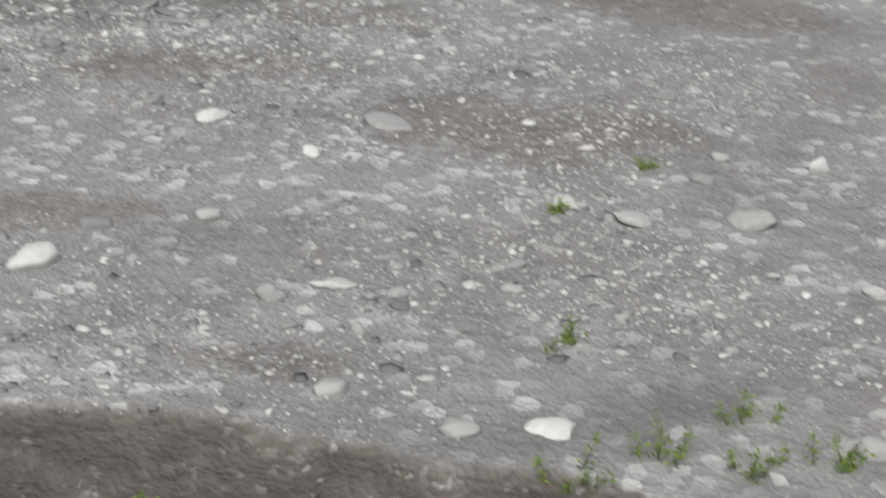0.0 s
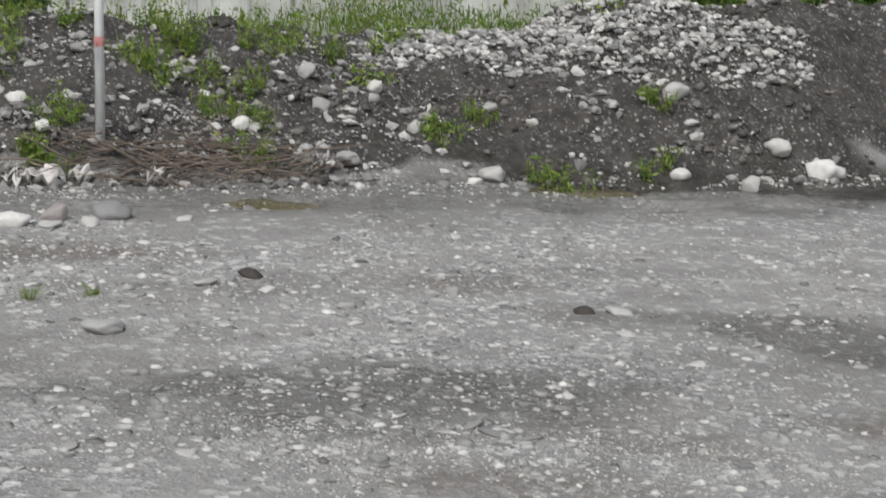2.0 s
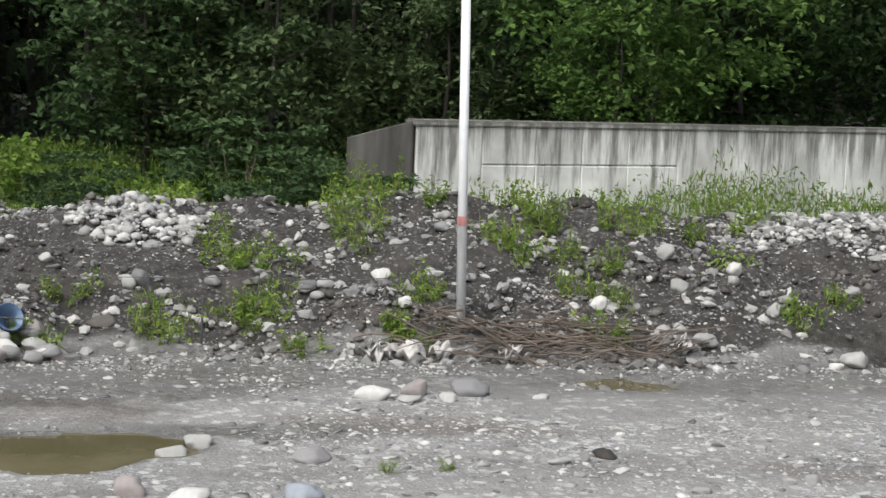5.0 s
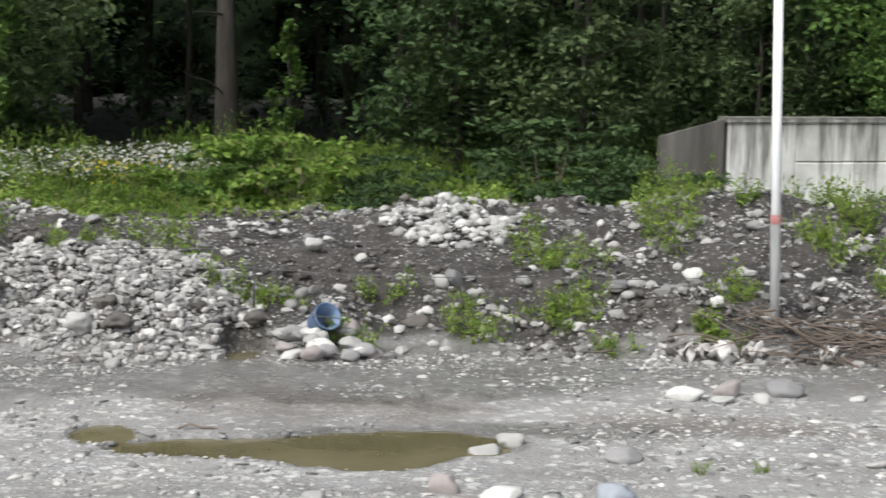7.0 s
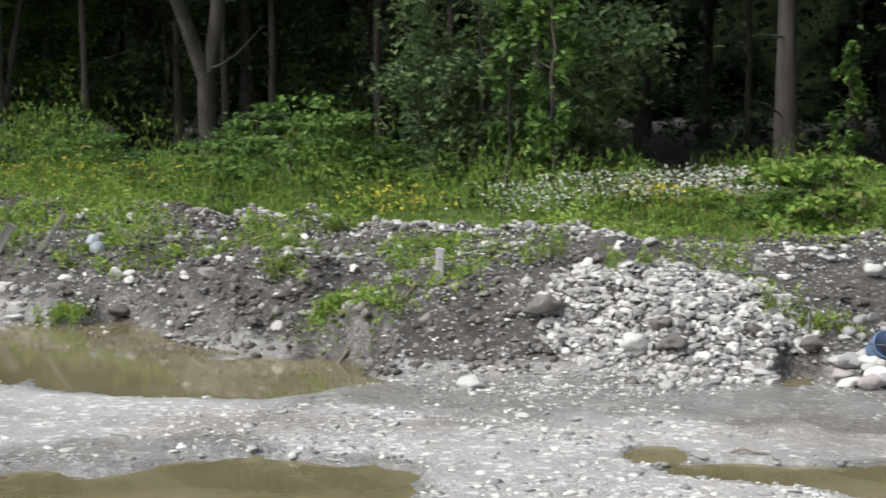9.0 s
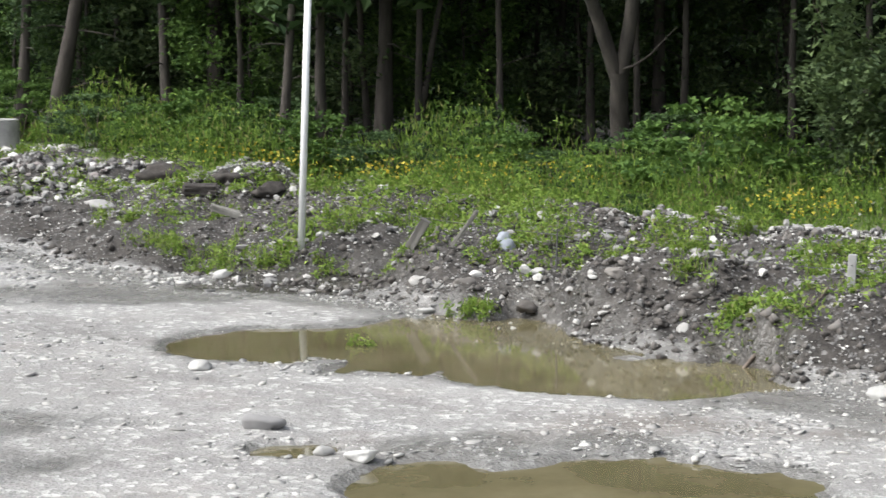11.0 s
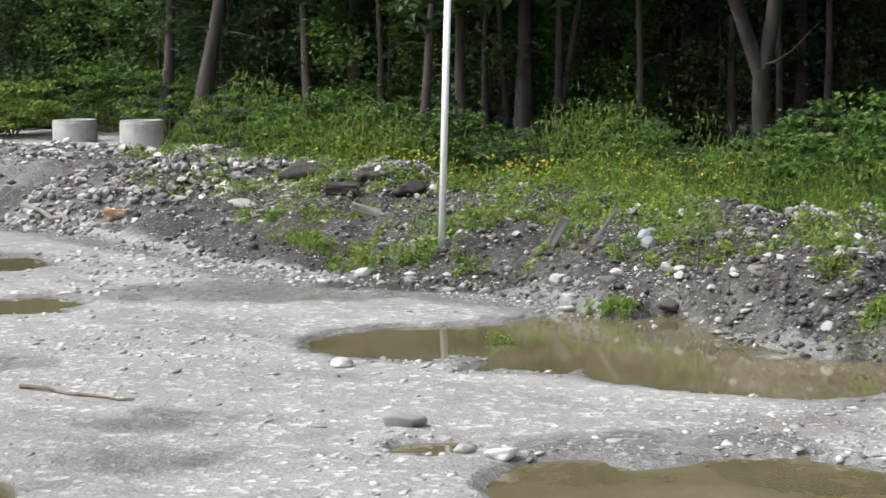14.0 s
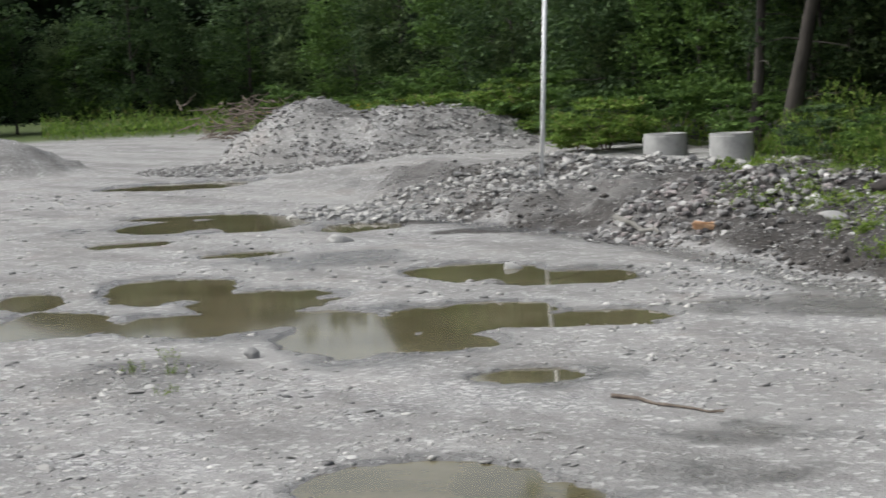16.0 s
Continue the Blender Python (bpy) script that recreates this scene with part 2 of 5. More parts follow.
def lattice(ix, iy, seed):
    h = (ix.astype(np.int64) * 374761393 + iy.astype(np.int64) * 668265263 + seed * 1442695041) & 0x7FFFFFFF
    h = ((h ^ (h >> 13)) * 1274126177) & 0x7FFFFFFF
    return ((h ^ (h >> 16)) & 0xFFFF) / 65535.0


def soft_noise(x, y, size, seed=0):
    """Smooth noise from 0 to 1 on the plan, with cells of that size."""
    u, v = x / size, y / size
    i, j = np.floor(u), np.floor(v)
    a, b = u - i, v - j
    a, b = a * a * (3 - 2 * a), b * b * (3 - 2 * b)
    i, j = i.astype(np.int64), j.astype(np.int64)
    n00, n10, n01, n11 = lattice(i, j, seed), lattice(i + 1, j, seed), lattice(i, j + 1, seed), lattice(i + 1, j + 1, seed)
    return (n00 * (1 - a) + n10 * a) * (1 - b) + (n01 * (1 - a) + n11 * a) * b


def step(e0, e1, v):
    k = np.clip((v - e0) / (e1 - e0), 0, 1)
    return k * k * (3 - 2 * k)


def mesh_from(name, verts, faces, material, smooth=False):
    me = bpy.data.meshes.new(name)
    verts, faces = np.asarray(verts, np.float32), np.asarray(faces, np.int32)
    n, k = faces.shape
    me.vertices.add(len(verts))
    me.vertices.foreach_set("co", verts.ravel())
    me.loops.add(n * k)
    me.loops.foreach_set("vertex_index", faces.ravel())
    me.polygons.add(n)
    me.polygons.foreach_set("loop_start", np.arange(0, n * k, k, dtype=np.int32))
    me.polygons.foreach_set("use_smooth", np.full(n, smooth))
    me.update(calc_edges=True)
    me.materials.append(material)
    return me


def part(name, bm, material, parent=None, label=""):
    """Links a bmesh, or a mesh, as one object, under a thing where one is given."""
    if isinstance(bm, bmesh.types.BMesh):
        me = bpy.data.meshes.new(name)
        bm.to_mesh(me)
        bm.free()
        me.materials.append(material)
    else:
        me = bm
    ob = new(name, me)
    if parent is not None:
        ob.parent = parent
    if label:
        tagged(ob, label)
    return ob


def tube(points, radii, sides=8, caps=True):
    """Verts and quads of a tube along points."""
    pts = [Vector(p) for p in points]
    verts, faces = [], []
    for i, p in enumerate(pts):
        d = (pts[min(i + 1, len(pts) - 1)] - pts[max(i - 1, 0)]).normalized()
        side = d.cross(Vector((0.31, 0.95, 0.05))).normalized()
        up = d.cross(side)
        for k in range(sides):
            a = math.tau * k / sides
            verts.append(p + (side * math.cos(a) + up * math.sin(a)) * radii[i])
    for i in range(len(pts) - 1):
        for k in range(sides):
            a, b = i * sides + k, i * sides + (k + 1) % sides
            faces.append((a, b, b + sides, a + sides))
    return verts, faces


def tubes_mesh(name, lines, material, sides=7):
    verts, faces = [], []
    for points, radii in lines:
        v, f = tube(points, radii, sides)
        base = len(verts)
        verts += [tuple(p) for p in v]
        faces += [tuple(base + i for i in q) for q in f]
    return mesh_from(name, verts, faces, material, True)


def leaves_mesh(name, places, sizes, material, upright=0.0, slender=0.55):
    """A folded four-cornered leaf at each place: level ones, or upright blades."""
    n = len(places)
    blade = rng.uniform(0, 1, n) < upright
    nrm = rng.normal(size=(n, 3)) * 0.55 + np.array([0, 0, 1.0])
    nrm[blade] = rng.normal(size=(int(blade.sum()), 3)) * np.array([1, 1, 0.25])
    nrm /= np.linalg.norm(nrm, axis=1)[:, None]
    d = rng.normal(size=(n, 3))
    d[blade] = np.array([0, 0, 1.0]) + rng.normal(size=(int(blade.sum()), 3)) * 0.3
    d -= nrm * (d * nrm).sum(1)[:, None]
    d /= np.linalg.norm(d, axis=1)[:, None] + 1e-9
    s = np.cross(d, nrm)
    L, W = sizes[:, None] * np.where(blade, 1.6, 1.0)[:, None], sizes[:, None] * np.where(blade, slender * 0.5, slender)[:, None]
    v = np.empty((n, 4, 3))
    v[:, 0] = places - d * L * 0.5
    v[:, 1] = places + s * W * 0.5 + nrm * W * 0.18
    v[:, 2] = places + d * L * 0.5 - nrm * L * 0.08
    v[:, 3] = places - s * W * 0.5 + nrm * W * 0.18
    return mesh_from(name, v.reshape(-1, 3), np.arange(n * 4).reshape(n, 4), material)


def ico(level):
    bm = bmesh.new()
    bmesh.ops.create_icosphere(bm, subdivisions=level, radius=1)
    v = np.array([p.co[:] for p in bm.verts])
    f = np.array([[q.index for q in p.verts] for p in bm.faces])
    bm.free()
    return v, f


ICO1, ICO2, ICO3 = ico(1), ico(2), ico(3)
OCTA = (np.array([(1, 0, 0), (-1, 0, 0), (0, 1, 0), (0, -1, 0), (0, 0, 1), (0, 0, -1)], float),
        np.array([(0, 2, 4), (2, 1, 4), (1, 3, 4), (3, 0, 4), (2, 0, 5), (1, 2, 5), (3, 1, 5), (0, 3, 5)]))


def stones_mesh(name, places, sizes, material, flat=0.55, shape=ICO1, uneven=0.22, smooth=True):
    """Rounded stones, each an island, half a size apart in form."""
    v, f = shape
    n, k = len(places), len(v)
    a = rng.uniform(0, math.tau, n)
    scale = np.stack([rng.uniform(0.8, 1.35, n), rng.uniform(0.65, 1.0, n), rng.uniform(flat * 0.7, flat * 1.3, n)], 1) * sizes[:, None] * 0.5
    bump = 1 + rng.normal(0, uneven * 0.5, (n, k))
    p = v[None] * bump[..., None]
    for _ in range(4):
        d = rng.normal(size=(n, 1, 3))
        d /= np.linalg.norm(d, axis=2)[..., None]
        p = p - np.maximum((p * d).sum(2) - rng.uniform(0.45, 0.85, (n, 1)), 0)[..., None] * d
    p = p * scale[:, None] * 1.1
    tilt = rng.normal(0, 0.22, n)
    y, z = p[..., 1] * np.cos(tilt)[:, None] - p[..., 2] * np.sin(tilt)[:, None], p[..., 1] * np.sin(tilt)[:, None] + p[..., 2] * np.cos(tilt)[:, None]
    x = p[..., 0]
    c, s = np.cos(a)[:, None], np.sin(a)[:, None]
    out = np.stack([x * c - y * s, x * s + y * c, z], -1) + places[:, None]
    faces = (f[None] + (np.arange(n) * k)[:, None, None]).reshape(-1, 3)
    return mesh_from(name, out.reshape(-1, 3), faces, material, smooth)


# ---- the lie of the land ----
AZ = [-90, -75, -60, -45, -30, -25, -20, -10, 0, 8, 14, 20, 25, 30, 36, 41, 46, 50, 54, 58, 90]
TOE_AZ = [-90, -75, -60, -45, -32, -24, -15, -7, 0, 6.5, 11, 15.4, 19.3, 22.5, 25.3, 26, 29.5, 31, 34.6, 38, 41, 44, 47.3, 50, 53, 58, 90]
TOE = [30, 28, 26, 20.7, 17.5, 16.3, 15.25, 15.2, 15.0, 15.15, 14.75, 14.9, 15.2, 16.1, 16.9, 17.6, 18.2, 19.3, 20.5, 21.4, 22.8, 25.5, 28.6, 31, 34, 45, 60]
CREST = [36, 34, 31, 26, 21, 20.5, 20, 19, 19, 19, 19.5, 20.5, 22, 24, 27, 32, 36, 37, 44, 52, 66]
TOP = [0, 0, 0.6, 1.2, 1.35, 1.16, 0.84, 0.88, 0.75, 0.68, 0.67, 0.65, 0.69, 0.71, 0.76, 0.78, 0.75, 0.75, 0.3, 0.05, 0]
WOOD_EDGE = [60, 50, 42, 36, 33, 32, 31, 30, 30, 30.5, 31, 31.5, 32, 33, 36, 42, 52, 66, 82, 92, 100]

# puddles: ovals of (x, y, half width across the view, half depth along it)
PUDDLES = [
    [(-2.24, 12.14, 0.20, 0.28), (-1.42, 11.76, 0.60, 0.26), (-0.5, 11.81, 0.73, 0.50), (0.04, 11.98, 0.56, 0.34)],
    [(-9.39, 14.01, 1.15, 0.95), (-8.35, 14.75, 1.20, 1.75), (-6.2, 14.07, 1.25, 0.90), (-7.39, 14.44, 1.02, 1.45)],
    [(-5.72, 9.94, 0.57, 0.67), (-4.71, 10.63, 1.0, 0.72), (-4.5, 10.3, 0.95, 0.80)],
    [(-7.07, 10.29, 0.34, 0.29)],
    [(-1.63, 15.04, 0.22, 0.30)],
    [(-19.32, 15.52, 0.95, 1.05)],
    [(-17.62, 15.81, 0.90, 0.95)],
    [(-15.98, 12.91, 0.90, 1.21), (-14.84, 13.37, 0.95, 0.75), (-15.81, 10.94, 0.70, 1.20), (-14.71, 11.41, 0.75, 0.65), (-16.6, 11.5, 0.6, 0.7),
     (-21.3, 12.1, 0.95, 1.45), (-19.21, 12.19, 0.95, 1.15), (-17.6, 11.7, 0.7, 0.6), (-18.0, 10.65, 1.27, 0.95), (-19.46, 9.45, 0.70, 1.15), (-21.9, 10.34, 0.45, 0.90)],
    [(-12.48, 10.6, 0.50, 0.38)],
    [(-9.67, 7.38, 0.80, 0.90), (-8.9, 7.75, 0.45, 0.5)],
    [(-29.92, 17.12, 1.12, 1.35), (-29.2, 18.44, 0.92, 2.0), (-31.8, 18.3, 1.2, 0.6)],
    [(-26.51, 18.86, 0.7, 1.0)],
    [(-24.26, 15.07, 0.65, 0.48)],
    [(-27.47, 14.9, 0.70, 0.55)],
    [(-40.49, 23.49, 1.94, 1.5)],
    [(3.92, 14.2, 0.44, 0.32)],
    [(6.83, 14.47, 0.49, 0.24)],
]
DAMP = [(-5.23, 11.42, 0.6, 0.5), (-5.88, 10.93, 0.9, 0.7), (-9.2, 9.92, 0.85, 0.55), (-12.3, 10.6, 0.9, 0.7), (-14.94, 10.98, 1.3, 1.5), (-17.2, 11.3, 2.6, 1.6), (-22.3, 15.2, 1.4, 1.2), (-29.6, 18.0, 2.6, 2.6), (-12.5, 16.0, 2.6, 0.9),
        (4.6, 14.5, 3.6, 0.5), (7.6, 14.7, 2.6, 0.5), (-0.5, 13.9, 2.6, 0.9), (-3.2, 13.4, 2.0, 0.8), (0.9, 12.3, 0.9, 0.35), (-9.0, 8.3, 1.4, 0.6), (-15.4, 8.66, 0.9, 0.9), (2.9, 8.9, 1.7, 0.7), (6.1, 9.6, 1.6, 0.5)]
# brown mud where the gravel is worn away, and dark earth spread on the gravel
BARE = [(1.50, 4.28, 0.75, 0.44), (2.05, 3.95, 0.60, 0.34), (2.55, 3.66, 0.50, 0.26), (1.0, 4.2, 0.6, 0.55)]
BROWN = [(4.20, 7.83, 0.55, 0.25), (4.26, 6.12, 0.75, 0.40), (2.23, 4.79, 0.42, 0.17), (3.3, 7.4, 0.8, 0.3), (5.9, 7.5, 0.9, 0.35), (2.1, 6.1, 0.5, 0.2), (-0.9, 13.0, 1.6, 0.5), (-4.9, 12.3, 1.4, 0.5), (-15.45, 8.66, 0.78, 0.7), (4.3, 11.3, 0.9, 0.3), (1.9, 12.6, 1.2, 0.3)]
DARK = [(-23.3, 19.75, 1.7, 0.55), (-25.6, 20.2, 1.2, 0.45), (-21.9, 20.2, 0.9, 0.6), (-26.3, 23.6, 0.9, 0.5), (-11.3, 17.3, 1.6, 0.7), (7.4, 15.8, 0.55, 0.9), (9.0, 15.0, 1.7, 1.0), (7.3, 15.1, 1.4, 0.7), (-4.8, 15.2, 1.4, 0.8)]
WATER_LEVEL = -0.03

# heaps: x, y, half length, half width, turn in degrees, height
HEAPS = [
    (-2.72, 15.75, 1.5, 1.1, 8, 0.42),
    (-4.75, 15.5, 1.5, 1.0, 14, 0.36),
    (-7.2, 16.6, 1.7, 0.8, 22, 0.26),
    (0.05, 17.75, 0.80, 0.75, 0, 0.16),
    (-19.6, 21.0, 2.2, 1.6, 35, 0.32),
    (-45.0, 30.6, 3.0, 3.2, 56, 1.78),
    (-42.3, 31.9, 5.2, 3.0, 53, 1.5),
    (-38.6, 31.8, 3.4, 2.2, 50, 0.75),
    (-51.4, 23.0, 3.3, 3.0, 10, 1.12),
    (9.6, 17.6, 1.9, 1.5, -10, 0.16),
    (-15.6, 21.5, 1.3, 0.7, 35, 0.16),
]


def oval(x, y, spot):
    """1 in the middle of an oval that lies across the view, 0 on its rim, less outside."""
    px, py, w, d = spot
    r = math.hypot(px, py)
    ux, uy = px / r, py / r
    along, across = (x - px) * ux + (y - py) * uy, (x - px) * uy - (y - py) * ux
    return 1 - (along / d) ** 2 - (across / w) ** 2


def land(x, y):
    """Height of the ground, and how bare of gravel, how wet and how green it is, on the plan."""
    x, y = np.asarray(x, float), np.asarray(y, float)
    az, r = np.degrees(np.arctan2(-x, y)), np.hypot(x, y)
    toe, crest, top = np.interp(az, TOE_AZ, TOE), np.interp(az, AZ, CREST), np.interp(az, AZ, TOP)
    toe = toe + (soft_noise(x, y, 1.6, 3) - 0.5) * 0.5 + (soft_noise(x, y, 0.4, 18) - 0.5) * 0.3
    s = np.clip((r - toe) / (crest - toe), 0, 1)
    back = np.clip((r - crest) / 2.2, 0, 1)
    plateau = np.minimum(np.interp(az, [-12, -6, 32, 40], [0.42, 0.15, 0.15, 0.42]), top)
    rise = top * np.sin(s * math.pi / 2) ** 0.95
    z = rise + (plateau - top) * back * back * (3 - 2 * back)
    bank = step(0.0, 0.12, s) * np.clip(top / 0.4, 0, 1)
    lumps = (soft_noise(x, y, 1.1, 5) - 0.5) * 0.26 + (soft_noise(x, y, 0.42, 6) - 0.5) * 0.20 + (soft_noise(x, y, 0.17, 7) - 0.5) * 0.11 + (soft_noise(x, y, 0.08, 17) - 0.5) * 0.05
    heap_all = np.zeros_like(z)
    for hx, hy, a, b, turned, h in HEAPS:
        c, q = math.cos(radians(turned)), math.sin(radians(turned))
        u, v = ((x - hx) * c + (y - hy) * q) / a, (-(x - hx) * q + (y - hy) * c) / b
        k = np.clip(1 - np.sqrt(u * u + v * v) * (0.88 + 0.24 * soft_noise(x, y, 0.8, 11)), 0, 1)
        z = np.maximum(z, h * np.sin(k * math.pi / 2) ** 0.9 * 1.02) if abs(hx) > 30 else z + h * np.sin(k * math.pi / 2) * (1 - 0.4 * s)
        heap_all = np.maximum(heap_all, step(0.0, 0.15, k))
    rough = np.maximum(bank * (1 - 0.6 * back), heap_all * 0.8)
    z = z + lumps * rough
    flat = (soft_noise(x, y, 2.3, 1) - 0.5) * 0.022 + (soft_noise(x, y, 0.6, 2) - 0.5) * 0.016 + (soft_noise(x, y, 0.21, 4) - 0.5) * 0.010
    z = z + flat * (1 - rough)
    wet = np.zeros_like(z)
    wob = (soft_noise(x, y, 0.9, 8) - 0.5) * 0.75 + (soft_noise(x, y, 0.3, 9) - 0.5) * 0.5 + (soft_noise(x, y, 0.12, 10) - 0.5) * 0.3
    for group in PUDDLES:
        m = np.max([oval(x, y, e) for e in group], axis=0) + wob
        wet = np.maximum(wet, step(-0.8, 0.0, m))
        z = z - step(-0.35, 0.40, m) * (0.08 + np.clip(z, 0, 0.3))
    wet = np.maximum(wet, 0.95 * step(-2.2, -0.4, r - toe) * (1 - step(0.0, 0.5, r - toe)) * np.clip(top / 0.4, 0, 1))
    for e in DAMP:
        wet = np.maximum(wet, 0.85 * step(-1.0, 0.9, oval(x, y, e) + wob * 1.6))
    soil = bank * (1 - 0.3 * step(41, 47, az)) * (1 - 0.9 * step(38, 43, az) * back)
    soil = np.maximum(soil, step(0, 0.3, heap_all) * np.where(np.hypot(x, y) > 40, 0.45, 0.6))
    for e in DARK:
        soil = np.maximum(soil, step(-0.5, 0.4, oval(x, y, e) + wob))
    mud = np.zeros_like(z)
    for e in BROWN:
        mud = np.maximum(mud, 0.62 * step(-1.6, 1.4, oval(x, y, e) + wob * 1.5))
    for e in BARE:
        hollow = oval(x, y, e) + wob * 0.7
        mud = np.maximum(mud, step(-0.45, 0.15, hollow))
        wet = np.maximum(wet, 0.95 * step(-0.35, 0.25, hollow))
        z = z - 0.03 * step(-0.10, 0.06, hollow) + 0.010 * (soft_noise(x, y, 0.07, 14) - 0.5) * step(-0.4, 0.1, hollow)
    edge = np.interp(az, AZ, WOOD_EDGE)
    start = np.interp(az, [36, 41, 44, 50, 54], [0, 4, 11.5, 13, 15])
    grass = np.where((az > -80) & (az < 80), step(0.9, 2.0, r - crest - start), step(20, 30, r))
    field = step(52, 60, az) * step(-4, 3, r - edge * 0.88)
    grass = np.maximum(grass * (1 - step(56, 59, az)), field) * (1 - step(0.0, 0.3, heap_all))
    # past the wood's edge: no grass, and the dark earth colour throughout
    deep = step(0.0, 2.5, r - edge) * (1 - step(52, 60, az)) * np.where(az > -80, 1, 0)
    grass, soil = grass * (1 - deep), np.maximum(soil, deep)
    return z, soil, wet, grass, mud


def ground_height(x, y):
    return float(land(np.array([x]), np.array([y]))[0][0])


def build_ground():
    az = np.concatenate([np.arange(-180, -52, 4.0), np.arange(-52, 72, 0.26), np.arange(72, 180, 4.0)])
    r = np.concatenate([[0.002, 0.5, 1.0, 1.6, 2.2, 2.7], np.geomspace(3.0, 60, 340), np.geomspace(66, 3000, 26)])
    A, Rr = np.meshgrid(np.radians(az), r)
    x, y = 0.3 - np.sin(A) * Rr, np.cos(A) * Rr - 0.2
    z, soil, wet, grass, mud = land(x.ravel(), y.ravel())
    n, m = len(r), len(az)
    i, j = np.meshgrid(np.arange(n - 1), np.arange(m), indexing="ij")
    k = (j + 1) % m
    faces = np.stack([i * m + j, (i + 1) * m + j, (i + 1) * m + k, i * m + k], -1).reshape(-1, 4)
    me = mesh_from("ground", np.stack([x.ravel(), y.ravel(), z], 1), faces[:, ::-1], GROUND, True)
    for key, values in (("soil", soil), ("wet", wet), ("grass", grass), ("mud", mud)):
        me.attributes.new(key, "FLOAT", "POINT").data.foreach_set("value", values.astype(np.float32))
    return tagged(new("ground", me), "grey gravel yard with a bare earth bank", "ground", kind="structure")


build_ground()


def build_puddle(group, level):
    x0, x1 = min(e[0] - e[2] * 1.2 for e in group), max(e[0] + e[2] * 1.2 for e in group)
    y0, y1 = min(e[1] - max(e[2], e[3]) * 1.1 for e in group), max(e[1] + max(e[2], e[3]) * 1.1 for e in group)
    cx, cy, a, b = (x0 + x1) / 2, (y0 + y1) / 2, (x1 - x0) * 0.68, (y1 - y0) * 0.68
    n = 40
    verts = [(0, 0, 0)] + [(a * math.cos(math.tau * i / n), b * math.sin(math.tau * i / n), 0) for i in range(n)]
    me = mesh_from("puddle", verts, [(0, 1 + i, 1 + (i + 1) % n) for i in range(n)], WATER)
    ob = new("puddle", me)
    ob.location = (cx, cy, level)
    tagged(ob, "shallow murky olive-brown rain puddle in the gravel", "puddle", "puddles in the yard")


for k, group in enumerate(PUDDLES):
    build_puddle(group, WATER_LEVEL - 0.004 * (k % 4))

# ---- the wall behind the bank ----


def box_mesh(name, lo, hi, material, bevel=0.008, segments=1):
    bm = bmesh.new()
    bmesh.ops.create_cube(bm, size=1)
    for v in bm.verts:
        v.co = [lo[k] + (v.co[k] + 0.5) * (hi[k] - lo[k]) for k in range(3)]
    if bevel:
        bmesh.ops.bevel(bm, geom=bm.edges[:], offset=bevel, segments=segments, affect="EDGES")
    me = bpy.data.meshes.new(name)
    bm.to_mesh(me)
    bm.free()
    me.materials.append(material)
    return me


def build_wall():
    start, end = Vector((3.31, 21.75)), Vector((11.63, 23.92))
    run = end - start
    length = run.length
    wall = new("concrete_wall")
    wall.location, wall.rotation_euler = (start.x, start.y, 0.36), (0, 0, math.atan2(run.y, run.x))
    tagged(wall, "old concrete wall with dark rain streaks behind the bank", "wall", kind="structure")
    part("core", box_mesh("core", (0.02, 0.015, -0.4), (length - 0.02, 0.27, 1.22), WALL, 0.01), WALL, wall)
    joints = [0.0, 0.10, 0.184, 0.258, 0.333, 0.417, 0.566, 0.715, 0.86, 1.0]
    for i in range(len(joints) - 1):
        a, b = joints[i] * length + 0.005, joints[i + 1] * length - 0.005
        rows = [(-0.4, 0.73), (0.742, 1.19)] if 0 < i < 5 else [(-0.4, 1.19)]
        for lo, hi in rows:
            part("panel", box_mesh("panel", (a, -0.005, lo), (b, 0.05, hi), WALL, 0.012), WALL, wall)
    part("coping", box_mesh("coping", (-0.03, -0.03, 1.19), (length + 0.03, 0.30, 1.262), WALL, 0.02, 2), WALL, wall, "dark weathered coping")
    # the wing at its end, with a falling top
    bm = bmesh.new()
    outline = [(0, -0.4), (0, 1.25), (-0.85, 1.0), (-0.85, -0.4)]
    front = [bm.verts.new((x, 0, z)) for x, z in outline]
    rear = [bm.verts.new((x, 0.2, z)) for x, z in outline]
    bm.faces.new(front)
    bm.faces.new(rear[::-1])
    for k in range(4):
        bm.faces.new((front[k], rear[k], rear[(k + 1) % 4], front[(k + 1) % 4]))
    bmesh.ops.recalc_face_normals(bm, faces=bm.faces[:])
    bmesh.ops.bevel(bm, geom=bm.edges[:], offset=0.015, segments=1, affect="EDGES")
    wing = part("wing", bm, DARKWALL, wall, "dark streaked wing wall with a falling top")
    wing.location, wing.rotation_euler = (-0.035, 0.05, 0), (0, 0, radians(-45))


build_wall()

# ---- posts, wire, rings ----


